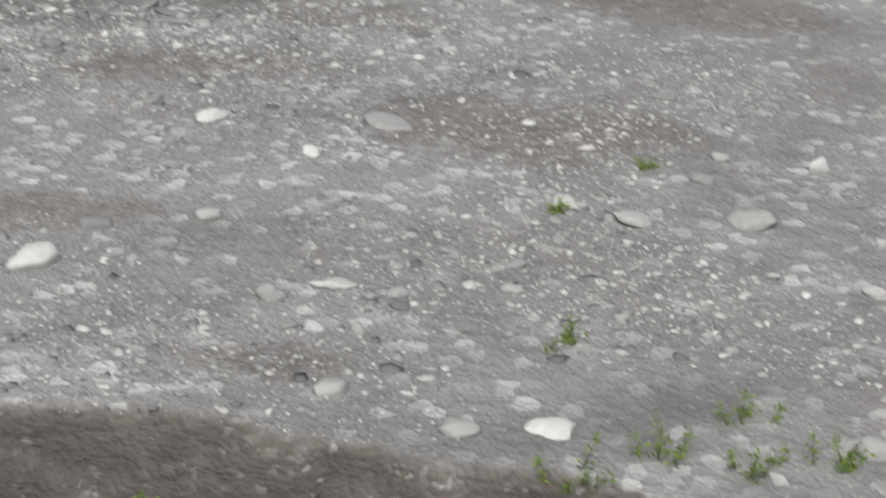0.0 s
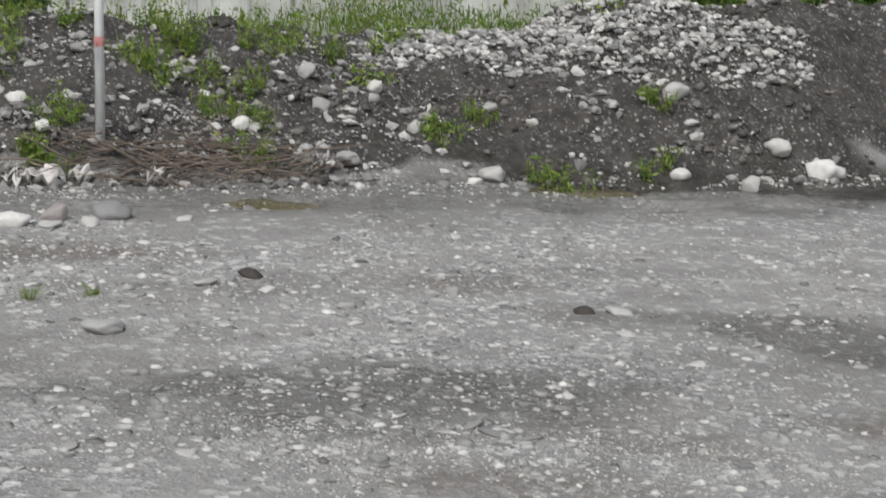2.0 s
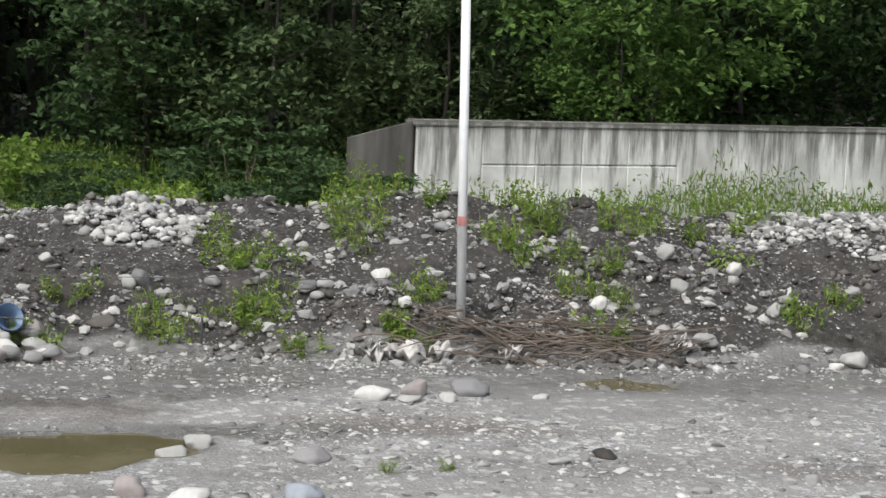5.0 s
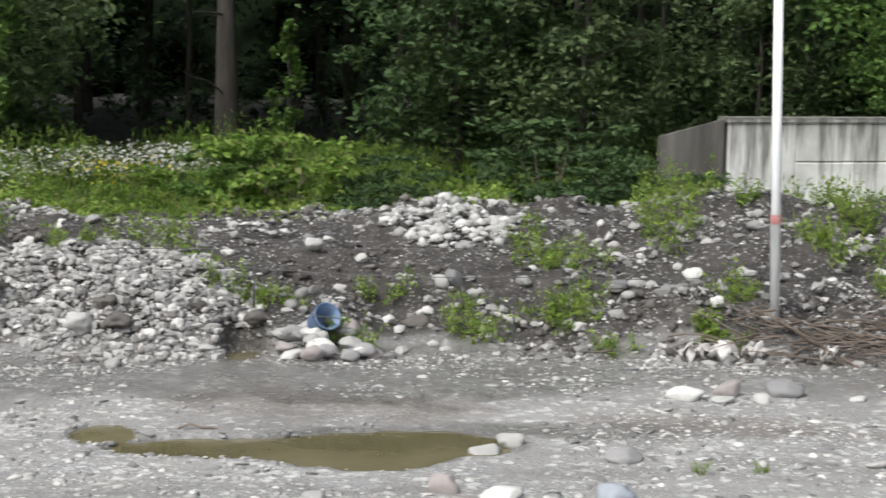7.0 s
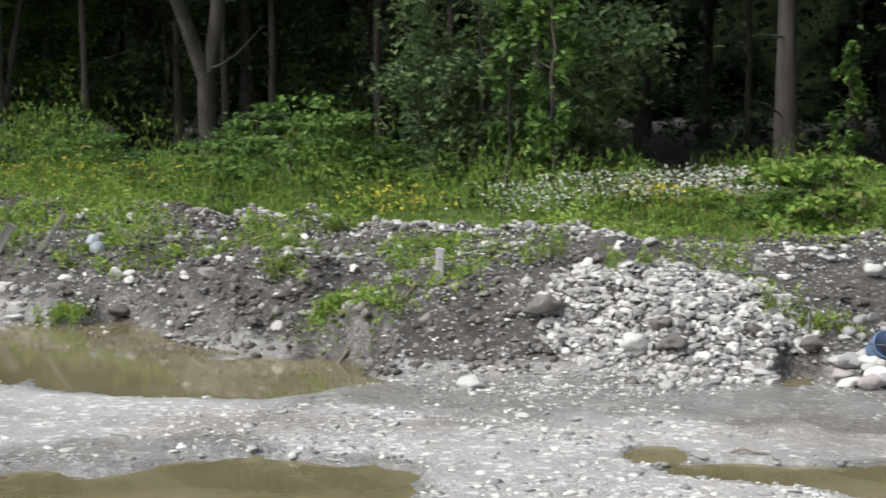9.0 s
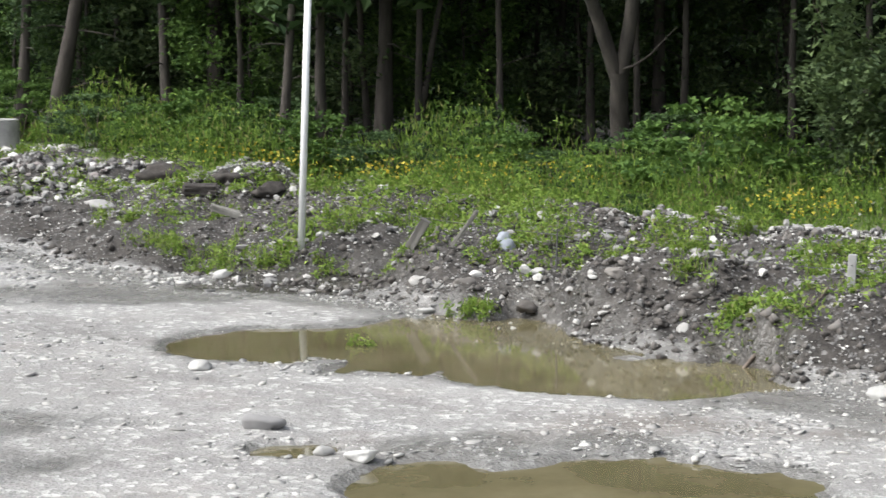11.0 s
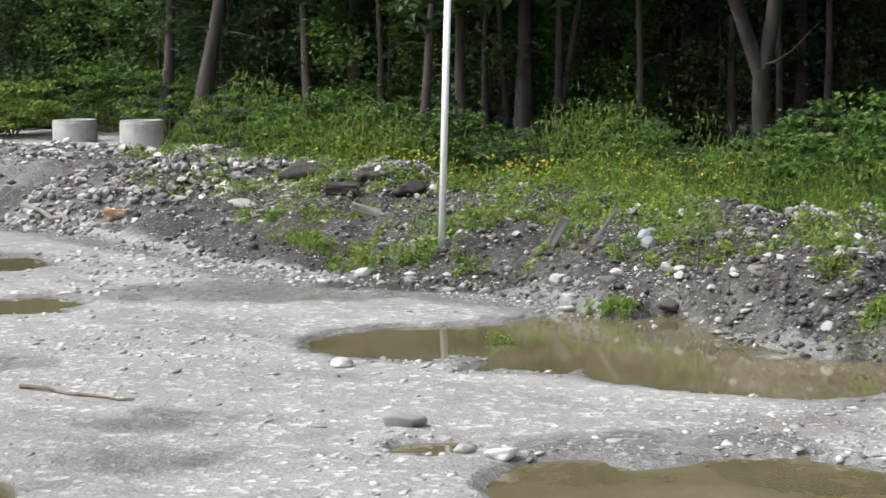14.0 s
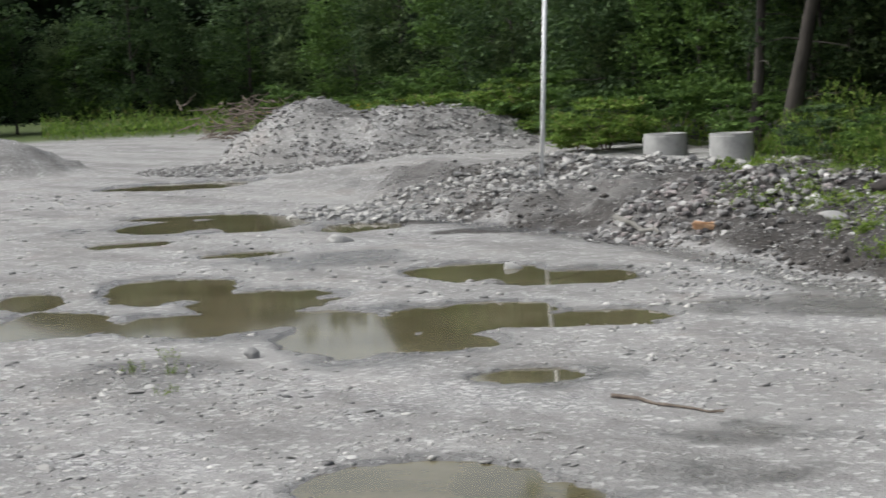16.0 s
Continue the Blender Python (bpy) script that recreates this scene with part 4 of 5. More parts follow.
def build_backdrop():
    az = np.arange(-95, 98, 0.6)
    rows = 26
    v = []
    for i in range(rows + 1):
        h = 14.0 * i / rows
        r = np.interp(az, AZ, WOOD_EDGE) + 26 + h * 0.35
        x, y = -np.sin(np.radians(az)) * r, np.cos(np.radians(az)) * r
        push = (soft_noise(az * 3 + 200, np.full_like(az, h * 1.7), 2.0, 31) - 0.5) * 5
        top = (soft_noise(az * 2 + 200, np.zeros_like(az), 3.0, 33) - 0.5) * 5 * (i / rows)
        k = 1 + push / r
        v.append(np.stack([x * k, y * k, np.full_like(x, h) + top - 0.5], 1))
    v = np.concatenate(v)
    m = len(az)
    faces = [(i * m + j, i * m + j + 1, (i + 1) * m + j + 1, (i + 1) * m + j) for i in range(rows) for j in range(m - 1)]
    tagged(new("backdrop", mesh_from("backdrop", v, faces, DEEPSHADE, True)), "sheet far behind the trees, coloured with the wood's deep shade", "backdrop", kind="structure")
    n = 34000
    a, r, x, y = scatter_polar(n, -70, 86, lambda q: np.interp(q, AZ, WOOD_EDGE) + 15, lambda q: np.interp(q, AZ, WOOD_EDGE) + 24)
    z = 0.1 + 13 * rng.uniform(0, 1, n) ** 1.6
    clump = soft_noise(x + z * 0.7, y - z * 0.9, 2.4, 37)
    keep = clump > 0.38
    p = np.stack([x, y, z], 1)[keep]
    tagged(new("far_wood", leaves_mesh("far_wood", p, rng.uniform(0.2, 0.45, len(p)), FARSHADE, 0.0, 0.7)), "dense undergrowth deep in the wood, its leaves coloured dark for shade", "wood", kind="stuff")
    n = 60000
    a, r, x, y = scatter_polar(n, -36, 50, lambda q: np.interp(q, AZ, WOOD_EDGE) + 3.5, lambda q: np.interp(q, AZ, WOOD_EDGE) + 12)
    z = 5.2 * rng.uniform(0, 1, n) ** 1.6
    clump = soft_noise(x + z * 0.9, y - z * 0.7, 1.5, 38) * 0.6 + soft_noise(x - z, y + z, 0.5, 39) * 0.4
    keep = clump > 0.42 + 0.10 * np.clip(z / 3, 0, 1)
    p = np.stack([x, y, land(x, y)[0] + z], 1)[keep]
    tagged(new("wood_undergrowth", leaves_mesh("wood_undergrowth", p, rng.uniform(0.09, 0.20, len(p)), SHADEWOOD, 0.1, 0.6)), "leafy undergrowth between the trunks, with shade in its leaf colour", "undergrowth", kind="stuff")


build_backdrop()

# ---- stones ----


def build_stone(x, y, wide, high, material, label, group, sink=0.25, z=None, rugged=1.4):
    deep = wide * rng.uniform(0.65, 0.9)
    v, f = ICO3
    turned = rng.uniform(-0.5, 0.5)
    p = v.copy()
    lump = np.array([noise.noise(Vector(q * 1.1) + Vector((x * 3, y * 3, 0))) * 0.28 + noise.noise(Vector(q * 2.7) + Vector((y, x, 5))) * 0.10 * rugged for q in v])
    p = p * (1 + lump * rugged)[:, None]
    for _ in range(8):
        d = rng.normal(size=3)
        d /= np.linalg.norm(d)
        p = p - np.maximum(p @ d - rng.uniform(0.55, 0.9), 0)[:, None] * d * 0.85
    p = p * np.array([wide / 2, deep / 2, high * 0.52]) * 1.08
    a = math.atan2(-x, y) + turned
    ob = new("stone", mesh_from("stone", p, f, material, True))
    base = ground_height(x, y) if z is None else z
    ob.location, ob.rotation_euler = (x, y, base + high * (0.5 - sink)), (rng.normal(0, 0.06), rng.normal(0, 0.06), a)
    tagged(ob, label, "stone", group)


def lay(spots, material, label, group, **more):
    for x, y, w, h in spots:
        build_stone(x, y, w, h, material, label, group, **more)


FIELD = "stones lying in the yard"
lay([(1.79, 13.50, 0.32, 0.11), (2.05, 13.37, 0.17, 0.06), (2.35, 13.39, 0.15, 0.07), (0.31, 11.80, 0.24, 0.14), (0.45, 12.0, 0.22, 0.11), (3.08, 13.50, 0.13, 0.06), (0.36, 10.57, 0.23, 0.08), (-0.71, 10.48, 0.16, 0.07), (-4.07, 14.00, 0.24, 0.12), (-2.35, 14.85, 0.15, 0.10), (-2.21, 14.76, 0.12, 0.08), (-1.89, 14.88, 0.18, 0.07)], PALE, "pale flat river stone lying on gravel", FIELD)
lay([(2.57, 13.66, 0.30, 0.16), (1.17, 11.57, 0.27, 0.10), (-7.61, 10.73, 0.31, 0.13)], GREYS, "rounded dark grey river stone on gravel", FIELD)
lay([(2.14, 13.62, 0.20, 0.15), (0.01, 10.72, 0.20, 0.15)], REDS, "round reddish-grey river stone on gravel", FIELD)
lay([(1.02, 10.63, 0.24, 0.13)], BLUES, "smooth bluish-grey river stone on gravel", FIELD)
lay([(6.14, 14.95, 0.23, 0.17), (5.96, 14.86, 0.13, 0.07), (8.40, 14.38, 0.24, 0.18), (9.47, 14.91, 0.35, 0.23)], PALE, "pale rounded boulder at the bank's foot", "boulders at the bank's foot")
lay([(4.27, 10.94, 0.09, 0.08), (3.48, 10.71, 0.12, 0.05), (1.90, 10.42, 0.26, 0.09), (2.75, 11.46, 0.15, 0.05), (5.15, 10.30, 0.20, 0.05), (-9.43, 12.44, 0.22, 0.10), (-6.43, 10.20, 0.24, 0.10), (-6.73, 10.21, 0.15, 0.09), (-12.58, 16.98, 0.18, 0.12), (-9.42, 16.2, 0.20, 0.07), (-15.39, 9.58, 0.18, 0.12), (-19.17, 16.14, 0.34, 0.15), (-24.25, 16.89, 0.45, 0.16)], PALE, "pale half-sunk stone in the gravel", FIELD)
lay([(3.10, 11.60, 0.15, 0.07), (4.93, 10.36, 0.13, 0.06)], CLOD, "dark wet stone on the gravel", FIELD)
lay([(1.90, 5.70, 0.18, 0.10), (2.53, 5.13, 0.09, 0.08), (2.62, 5.83, 0.09, 0.07), (4.08, 5.17, 0.14, 0.06), (5.13, 5.32, 0.09, 0.09), (2.33, 4.22, 0.035, 0.035), (2.33, 3.89, 0.06, 0.03), (2.55, 3.75, 0.03, 0.04), (3.45, 5.02, 0.08, 0.04), (2.94, 4.98, 0.07, 0.05), (5.03, 6.25, 0.10, 0.03), (3.74, 3.45, 0.12, 0.09), (1.51, 6.38, 0.16, 0.05), (3.48, 8.14, 0.15, 0.05)], PALE, "small pale stone pressed into gravel", "small stones in the gravel", sink=0.35)
lay([(2.43, 4.47, 0.11, 0.07), (2.21, 5.91, 0.15, 0.05), (3.70, 6.42, 0.22, 0.04), (4.50, 4.99, 0.20, 0.08), (4.58, 5.39, 0.10, 0.05), (3.93, 5.42, 0.13, 0.04), (2.92, 4.00, 0.15, 0.05), (2.66, 4.10, 0.12, 0.05), (3.33, 4.85, 0.07, 0.04), (3.03, 4.66, 0.08, 0.05), (2.69, 4.79, 0.05, 0.05), (2.79, 5.13, 0.12, 0.03), (2.91, 4.90, 0.08, 0.03), (3.04, 6.76, 0.12, 0.06), (3.25, 6.24, 0.09, 0.05), (4.53, 4.30, 0.09, 0.05), (4.82, 5.57, 0.07, 0.05), (2.74, 7.88, 0.11, 0.06), (3.46, 8.14, 0.17, 0.04)], STONE, "small grey stone pressed into gravel", "small stones in the gravel", sink=0.35)
BANK = "stones on the bank"
lay([(7.91, 14.80, 0.21, 0.12), (8.41, 16.02, 0.28, 0.20), (4.55, 15.32, 0.20, 0.16), (4.70, 15.39, 0.15, 0.12), (4.91, 15.28, 0.25, 0.12), (4.09, 15.79, 0.18, 0.12), (5.73, 15.86, 0.15, 0.11), (9.16, 15.22, 0.27, 0.16), (2.32, 15.49, 0.15, 0.10), (2.53, 18.11, 0.13, 0.10), (6.62, 16.24, 0.16, 0.09), (7.66, 16.58, 0.14, 0.10), (0.71, 16.29, 0.14, 0.10), (-0.01, 16.24, 0.15, 0.13), (2.24, 16.55, 0.20, 0.11), (-8.67, 16.96, 0.13, 0.09), (-8.53, 16.97, 0.14, 0.09), (-16.74, 19.90, 0.36, 0.17), (-17.78, 20.71, 0.18, 0.09)], PALE, "pale stone lodged in the earth bank", BANK)
lay([(4.99, 16.38, 0.19, 0.17), (5.02, 17.03, 0.16, 0.16), (5.54, 16.47, 0.16, 0.12), (1.53, 16.09, 0.20, 0.10), (6.91, 15.89, 0.12, 0.10), (2.98, 17.72, 0.15, 0.10), (0.10, 16.28, 0.16, 0.16), (-0.74, 16.80, 0.12, 0.09), (0.59, 15.82, 0.17, 0.08), (1.51, 16.08, 0.20, 0.10), (-1.20, 17.13, 0.18, 0.13), (-9.22, 16.86, 0.12, 0.08), (-6.32, 15.45, 0.13, 0.09), (-6.11, 15.70, 0.18, 0.07)], STONE, "grey stone lodged in the earth bank", BANK)
lay([(-9.30, 17.74, 0.18, 0.15), (-9.46, 17.95, 0.16, 0.13)], BLUES, "bluish stone among weeds on the bank", BANK)

# a pile of stones at the foot of the bank
for k in range(26):
    a, q = rng.uniform(0, math.tau), rng.uniform(0, 1) ** 0.6
    x, y = -0.95 + math.cos(a) * q * 0.45, 14.95 + math.sin(a) * q * 0.3
    build_stone(x, y, rng.uniform(0.11, 0.22), rng.uniform(0.07, 0.13), (PALE, STONE, REDS, GREYS)[k % 4], "stone in a small pile by the bank", "small stone pile", 0.2, ground_height(x, y) + 0.16 * (1 - q))


LOOSE_SHAPES = {}


def loose_shapes(material, flat):
    """Ten worn stone shapes of a metre, kept for a material."""
    if (material.name, flat) not in LOOSE_SHAPES:
        LOOSE_SHAPES[material.name, flat] = [stones_mesh("stone", np.zeros((1, 3)), np.ones(1), material, flat, ICO2, 0.10, True) for _ in range(10)]
    return LOOSE_SHAPES[material.name, flat]


def build_loose(name, label, x, y, sizes, material, sink=0.2, flat=0.6, lift=None, shape=ICO1, uneven=0.3, smooth=True, single=0, one_label="", group=""):
    """Stones by the thousand; the largest ones are things of their own."""
    z = land(x, y)[0] + sizes * flat * (0.5 - sink) * 0.6
    if lift is not None:
        z = z + lift
    order = np.argsort(-sizes)
    for k in order[:single]:
        ob = new("stone", loose_shapes(material, flat)[k % 10])
        ob.location, ob.rotation_euler = (x[k], y[k], z[k]), (rng.normal(0, 0.12), rng.normal(0, 0.12), rng.uniform(0, math.tau))
        ob.scale = (sizes[k],) * 3
        tagged(ob, one_label, "stone", group)
    rest = order[single:]
    tagged(new(name, stones_mesh(name, np.stack([x, y, z], 1)[rest], sizes[rest], material, flat, shape, uneven, smooth)), label, "stones", kind="stuff")


# the white heap on the crest, the heap of cobbles, and stones all over the bank
for name, label, cx, cy, a, b, turned, n, lo, hi, mat, peak in (
        ("white_cobbles", "heap of pale cobbles tipped on the bank's crest", 0.06, 17.72, 0.64, 0.66, -8, 620, 0.035, 0.15, PALE, 0.06),
        ("cobble_heap", "spilled heap of pale cobbles and gravel by the bank", -2.70, 15.40, 1.18, 0.92, 8, 7000, 0.014, 0.105, COBBLE, 0.02),
        ("rubble_heap", "pinkish rubble spilled down the bank", -19.3, 20.4, 1.9, 1.4, 35, 420, 0.03, 0.17, REDS, 0.02),
        ("bank_rubble", "grey broken rubble spilled down the bank", -19.3, 20.6, 2.3, 1.7, 35, 2200, 0.02, 0.18, RUBBLE, 0.02),
        ("path_gravel", "pale gravel strip behind the bank's crest", -7.5, 19.75, 4.8, 0.34, -24, 3000, 0.025, 0.09, COBBLE, 0.05),
        ("gravel_mound", "low mound of fine grey gravel on the bank", -15.7, 21.5, 1.35, 0.6, 35, 2200, 0.02, 0.06, STONE, 0.02),
        ("crest_cobbles", "grey cobbles covering the bank's shoulder", 8.1, 17.45, 2.4, 1.0, -24, 5200, 0.016, 0.11, STONE, 0.02),
        ("far_heap_stones", "grey crushed stone covering a big heap", -41.9, 30.9, 7.0, 4.6, 53, 12000, 0.03, 0.16, RUBBLE, 0.03),
        ("spread_stones", "coarse pale stones spread round the post", -26.5, 22.6, 4.5, 2.6, 40, 3200, 0.03, 0.18, STONE, 0.02),
        ("ring_stones", "coarse pale stones round the concrete rings", -27.5, 28.0, 4.5, 1.6, 35, 1300, 0.04, 0.2, STONE, 0.02)):
    q, w = np.sqrt(rng.uniform(0, 1, n)), rng.uniform(0, math.tau, n)
    u, v = q * np.cos(w) * a, q * np.sin(w) * b
    c, s = math.cos(radians(turned)), math.sin(radians(turned))
    size = lo + (hi - lo) * rng.uniform(0, 1, n) ** 3.0
    build_loose(name, label, cx + u * c - v * s, cy + u * s + v * c, size, mat, 0.15, 0.65, peak * (1 - q) * 2 * rng.uniform(0, 1, n), OCTA if name == "far_heap_stones" else ICO1, 0.4, mat is PALE)

n = 28000
az, r, x, y = scatter_polar(n, -48, 54, lambda a: np.interp(a, TOE_AZ, TOE) - 0.3, lambda a: np.interp(a, AZ, CREST) + 0.6)
band = soft_noise(x, y, 1.3, 41) * 0.6 + soft_noise(x, y, 0.5, 42) * 0.4
keep = (band > rng.uniform(0.30, 0.82, n)) & (np.hypot((x - 10.0) / 1.6, (y - 16.6) / 1.3) > 1)
x, y = x[keep], y[keep]
build_loose("bank_stones", "mixed pale and grey stones littering the earth bank", x, y, 0.016 + 0.13 * rng.uniform(0, 1, len(x)) ** 4.2, COBBLE, 0.25, 0.62, None, ICO1, 0.4, False, 100, "weathered stone half sunk in the earth bank", "stones on the bank")


n = 66000
az, r, x, y = scatter_polar(n, -46, 54, lambda a: np.interp(a, TOE_AZ, TOE) - 0.6, lambda a: np.interp(a, AZ, CREST) + 0.4)
band = soft_noise(x, y, 0.9, 43) * 0.6 + soft_noise(x, y, 0.3, 44) * 0.4
keep = (band + np.interp(az, [-2, 14, 36, 44], [-0.09, 0.08, 0.08, 0]) > rng.uniform(0.3, 0.75, n)) & (np.hypot((x - 10.0) / 1.6, (y - 16.6) / 1.3) > rng.uniform(0.6, 1.2, n))
x, y = x[keep], y[keep]
build_loose("bank_grit", "small broken stones and grit all over the bank", x, y, rng.uniform(0.012, 0.05, len(x)) * rng.uniform(0.6, 1.3, len(x)), STONE, 0.2, 0.6, None, OCTA, 0.4, False)


n = 40000
az, r, x, y = scatter_polar(n, -34, 52, lambda a: np.interp(a, TOE_AZ, TOE) - 0.1, lambda a: np.interp(a, AZ, CREST) + 0.3)
band = soft_noise(x, y, 1.1, 45) * 0.6 + soft_noise(x, y, 0.4, 46) * 0.4 + np.interp(az, [-34, 8, 16, 36, 46], [-0.12, -0.08, 0.10, 0.10, -0.05])
keep = band > rng.uniform(0.35, 0.75, n)
x, y = x[keep], y[keep]
build_loose("earth_clods", "dry crumbled clods of grey-brown earth over the bank", x, y, 0.02 + 0.11 * rng.uniform(0, 1, len(x)) ** 3.6, EARTH, 0.25, 0.75, None, OCTA, 0.5, True)


def gravel(n, az0, az1, near, far, lo, hi, power, name, label, material, shape=ICO1, flat=0.42, patchy=(0.36, 0.68)):
    a, r, x, y = scatter_polar(n, az0, az1, lambda q: np.full_like(q, near), lambda q: np.minimum(far, np.interp(q, TOE_AZ, TOE)))
    z, soil, wet = land(x, y)[:3]
    patch = soft_noise(x, y, 1.7, 51) * 0.65 + soft_noise(x, y, 0.5, 52) * 0.35
    keep = (patch > rng.uniform(*patchy, n)) & (z > WATER_LEVEL + 0.004) & (soil < 0.5)
    x, y = x[keep], y[keep]
    build_loose(name, label, x, y, lo + (hi - lo) * rng.uniform(0, 1, len(x)) ** power, material, 0.42, flat, None, shape, single=70 if name == "flat_stones" else 0, one_label="flat worn stone pressed into the gravel yard", group="flat stones in the yard")


gravel(46000, -50, -14, 3.2, 9.0, 0.006, 0.028, 2.0, "fine_gravel", "fine grey and white grit over the ground", STONE, OCTA)
gravel(30000, -34, 66, 8.0, 18, 0.012, 0.045, 2.0, "yard_grit", "fine pale grit over the yard", PALE, OCTA)
gravel(12000, -50, -14, 3.2, 8.5, 0.006, 0.05, 3.2, "near_gravel", "grey and white gravel pressed into the ground", STONE)
gravel(11000, -36, 66, 7.5, 17, 0.010, 0.07, 3.2, "yard_gravel", "grey and white gravel strewn over the yard", PALE)
gravel(9000, -36, 66, 8, 20, 0.012, 0.10, 3.6, "coarse_gravel", "coarse grey stones strewn over the yard", STONE)
gravel(9000, -36, 66, 7.5, 18, 0.02, 0.12, 2.8, "flat_stones", "flat pale stones pressed into the yard", COBBLE, ICO1, 0.20, (0.40, 0.62))
gravel(2200, -50, -14, 3.4, 8.5, 0.012, 0.08, 3.0, "flat_pebbles", "flat pale pebbles pressed into the ground", COBBLE, ICO1, 0.26, (0.40, 0.62))
gravel(4000, 36, 68, 20, 46, 0.02, 0.14, 3.0, "far_gravel", "pale stones strewn over the far yard", STONE)

# ---- weeds on the bank ----


def build_weed(x, y, wide, high, material, label, leaf=1.0):
    weed = new("weed_plant")
    weed.location = (x, y, ground_height(x, y))
    tagged(weed, label, "weed", "weeds on the bank")
    stems = max(5, int(wide * 22))
    lines, places = [], []
    for k in range(stems):
        a, q = rng.uniform(0, math.tau), rng.uniform(0, 1) ** 0.7 * wide / 2
        bx, by = math.cos(a) * q, math.sin(a) * q * 0.7
        bz = ground_height(x + bx, y + by) - weed.location.z
        pts, rad = limb_line((bx, by, bz - 0.02), (math.cos(a) * 0.4, math.sin(a) * 0.4, 1), high * rng.uniform(0.5, 1.1), 0.004, 4)
        lines.append((pts, rad))
        for p in pts[1:]:
            for _ in range(7):
                places.append(tuple(p + Vector(rng.normal(0, 0.035, 3)) * leaf))
    tagged(part("stalk", tubes_mesh("stalk", lines, TWIG, 4), HERB, weed), kind="stuff")
    places = np.array(places)
    part("foliage", leaves_mesh("foliage", places, rng.uniform(0.035, 0.085, len(places)) * leaf, material, 0.3, 0.42), material, weed)


GREENS = "bright green weed clump on the earth bank"
for x, y, w, h in [(3.41, 16.59, 0.36, 0.31), (4.00, 17.74, 0.38, 0.25), (4.79, 17.60, 0.55, 0.36), (4.21, 16.73, 0.68, 0.32), (6.07, 19.00, 0.48, 0.42), (6.49, 18.46, 0.33, 0.36), (5.45, 17.95, 0.34, 0.23), (6.13, 18.12, 0.29, 0.17), (4.00, 15.29, 0.39, 0.29), (2.28, 15.18, 0.38, 0.19), (5.95, 15.71, 0.41, 0.20), (6.72, 14.76, 0.50, 0.25), (8.22, 15.92, 0.33, 0.19), (2.12, 17.61, 0.44, 0.50), (1.13, 15.75, 0.53, 0.22), (3.00, 18.31, 0.34, 0.23), (6.41, 16.07, 0.27, 0.16), (7.77, 14.94, 0.31, 0.21)]:
    build_weed(x, y, w, h, WEED, GREENS)
for x, y, w, h in [(2.12, 17.13, 0.42, 0.48), (0.93, 17.19, 0.52, 0.42), (-0.75, 15.04, 0.37, 0.23), (0.27, 15.40, 0.67, 0.38), (1.06, 15.94, 0.59, 0.24), (-1.41, 15.68, 0.38, 0.19), (-1.84, 15.70, 0.29, 0.29), (1.44, 15.14, 0.28, 0.19), (-0.51, 16.13, 0.30, 0.30), (2.29, 15.28, 0.42, 0.19), (-2.63, 16.26, 0.71, 0.33), (-3.20, 15.86, 0.34, 0.25), (-4.05, 15.97, 0.45, 0.30), (-5.27, 16.27, 0.51, 0.28), (-6.91, 16.76, 0.41, 0.29), (-7.21, 19.48, 0.50, 0.25), (-8.91, 16.12, 0.46, 0.14), (-4.72, 16.44, 0.31, 0.31)]:
    build_weed(x, y, w, h, WEED, GREENS)
for x, y, w, h in [(-12.59, 17.29, 0.87, 0.30), (-13.83, 17.94, 0.62, 0.21), (-12.08, 17.47, 0.45, 0.28), (-11.40, 18.98, 0.60, 0.27), (-8.63, 17.60, 0.59, 0.33), (-7.39, 17.10, 0.57, 0.36), (-6.49, 16.18, 0.46, 0.29), (-10.53, 20.38, 0.56, 0.28), (-8.83, 16.11, 0.40, 0.14), (-11.84, 18.30, 0.47, 0.27), (-10.66, 18.78, 0.39, 0.26), (-7.08, 19.64, 0.50, 0.31), (-13.33, 17.78, 1.1, 0.27), (-14.39, 17.96, 0.63, 0.22), (-8.97, 14.20, 0.15, 0.17), (-15.51, 18.70, 0.67, 0.22), (-11.51, 17.53, 0.38, 0.19), (-8.04, 17.44, 0.47, 0.23)]:
    build_weed(x, y, w, h, WEED, GREENS)
for x, y, w, h in [(6.38, 19.97, 0.6, 0.42), (5.08, 18.68, 0.6, 0.36), (4.03, 17.87, 0.55, 0.36), (3.46, 16.91, 0.4, 0.3), (4.1, 15.99, 0.6, 0.25), (7.11, 20.31, 0.5, 0.36), (8.07, 20.83, 0.45, 0.3), (8.99, 21.66, 0.5, 0.3), (2.19, 17.8, 0.45, 0.5), (3.31, 20.17, 0.4, 0.36), (1.57, 20.4, 0.8, 0.3), (2.0, 20.47, 0.7, 0.3), (1.04, 16.87, 0.9, 0.22), (3.73, 18.58, 0.5, 0.3), (2.48, 15.99, 0.5, 0.2), (2.44, 18.48, 0.5, 0.45), (-0.95, 20.28, 1.0, 0.2), (3.45, 17.35, 0.3, 0.2)]:
    build_weed(x, y, w, h, WEED, "bushy green weed on the bank's shoulder", 1.0)
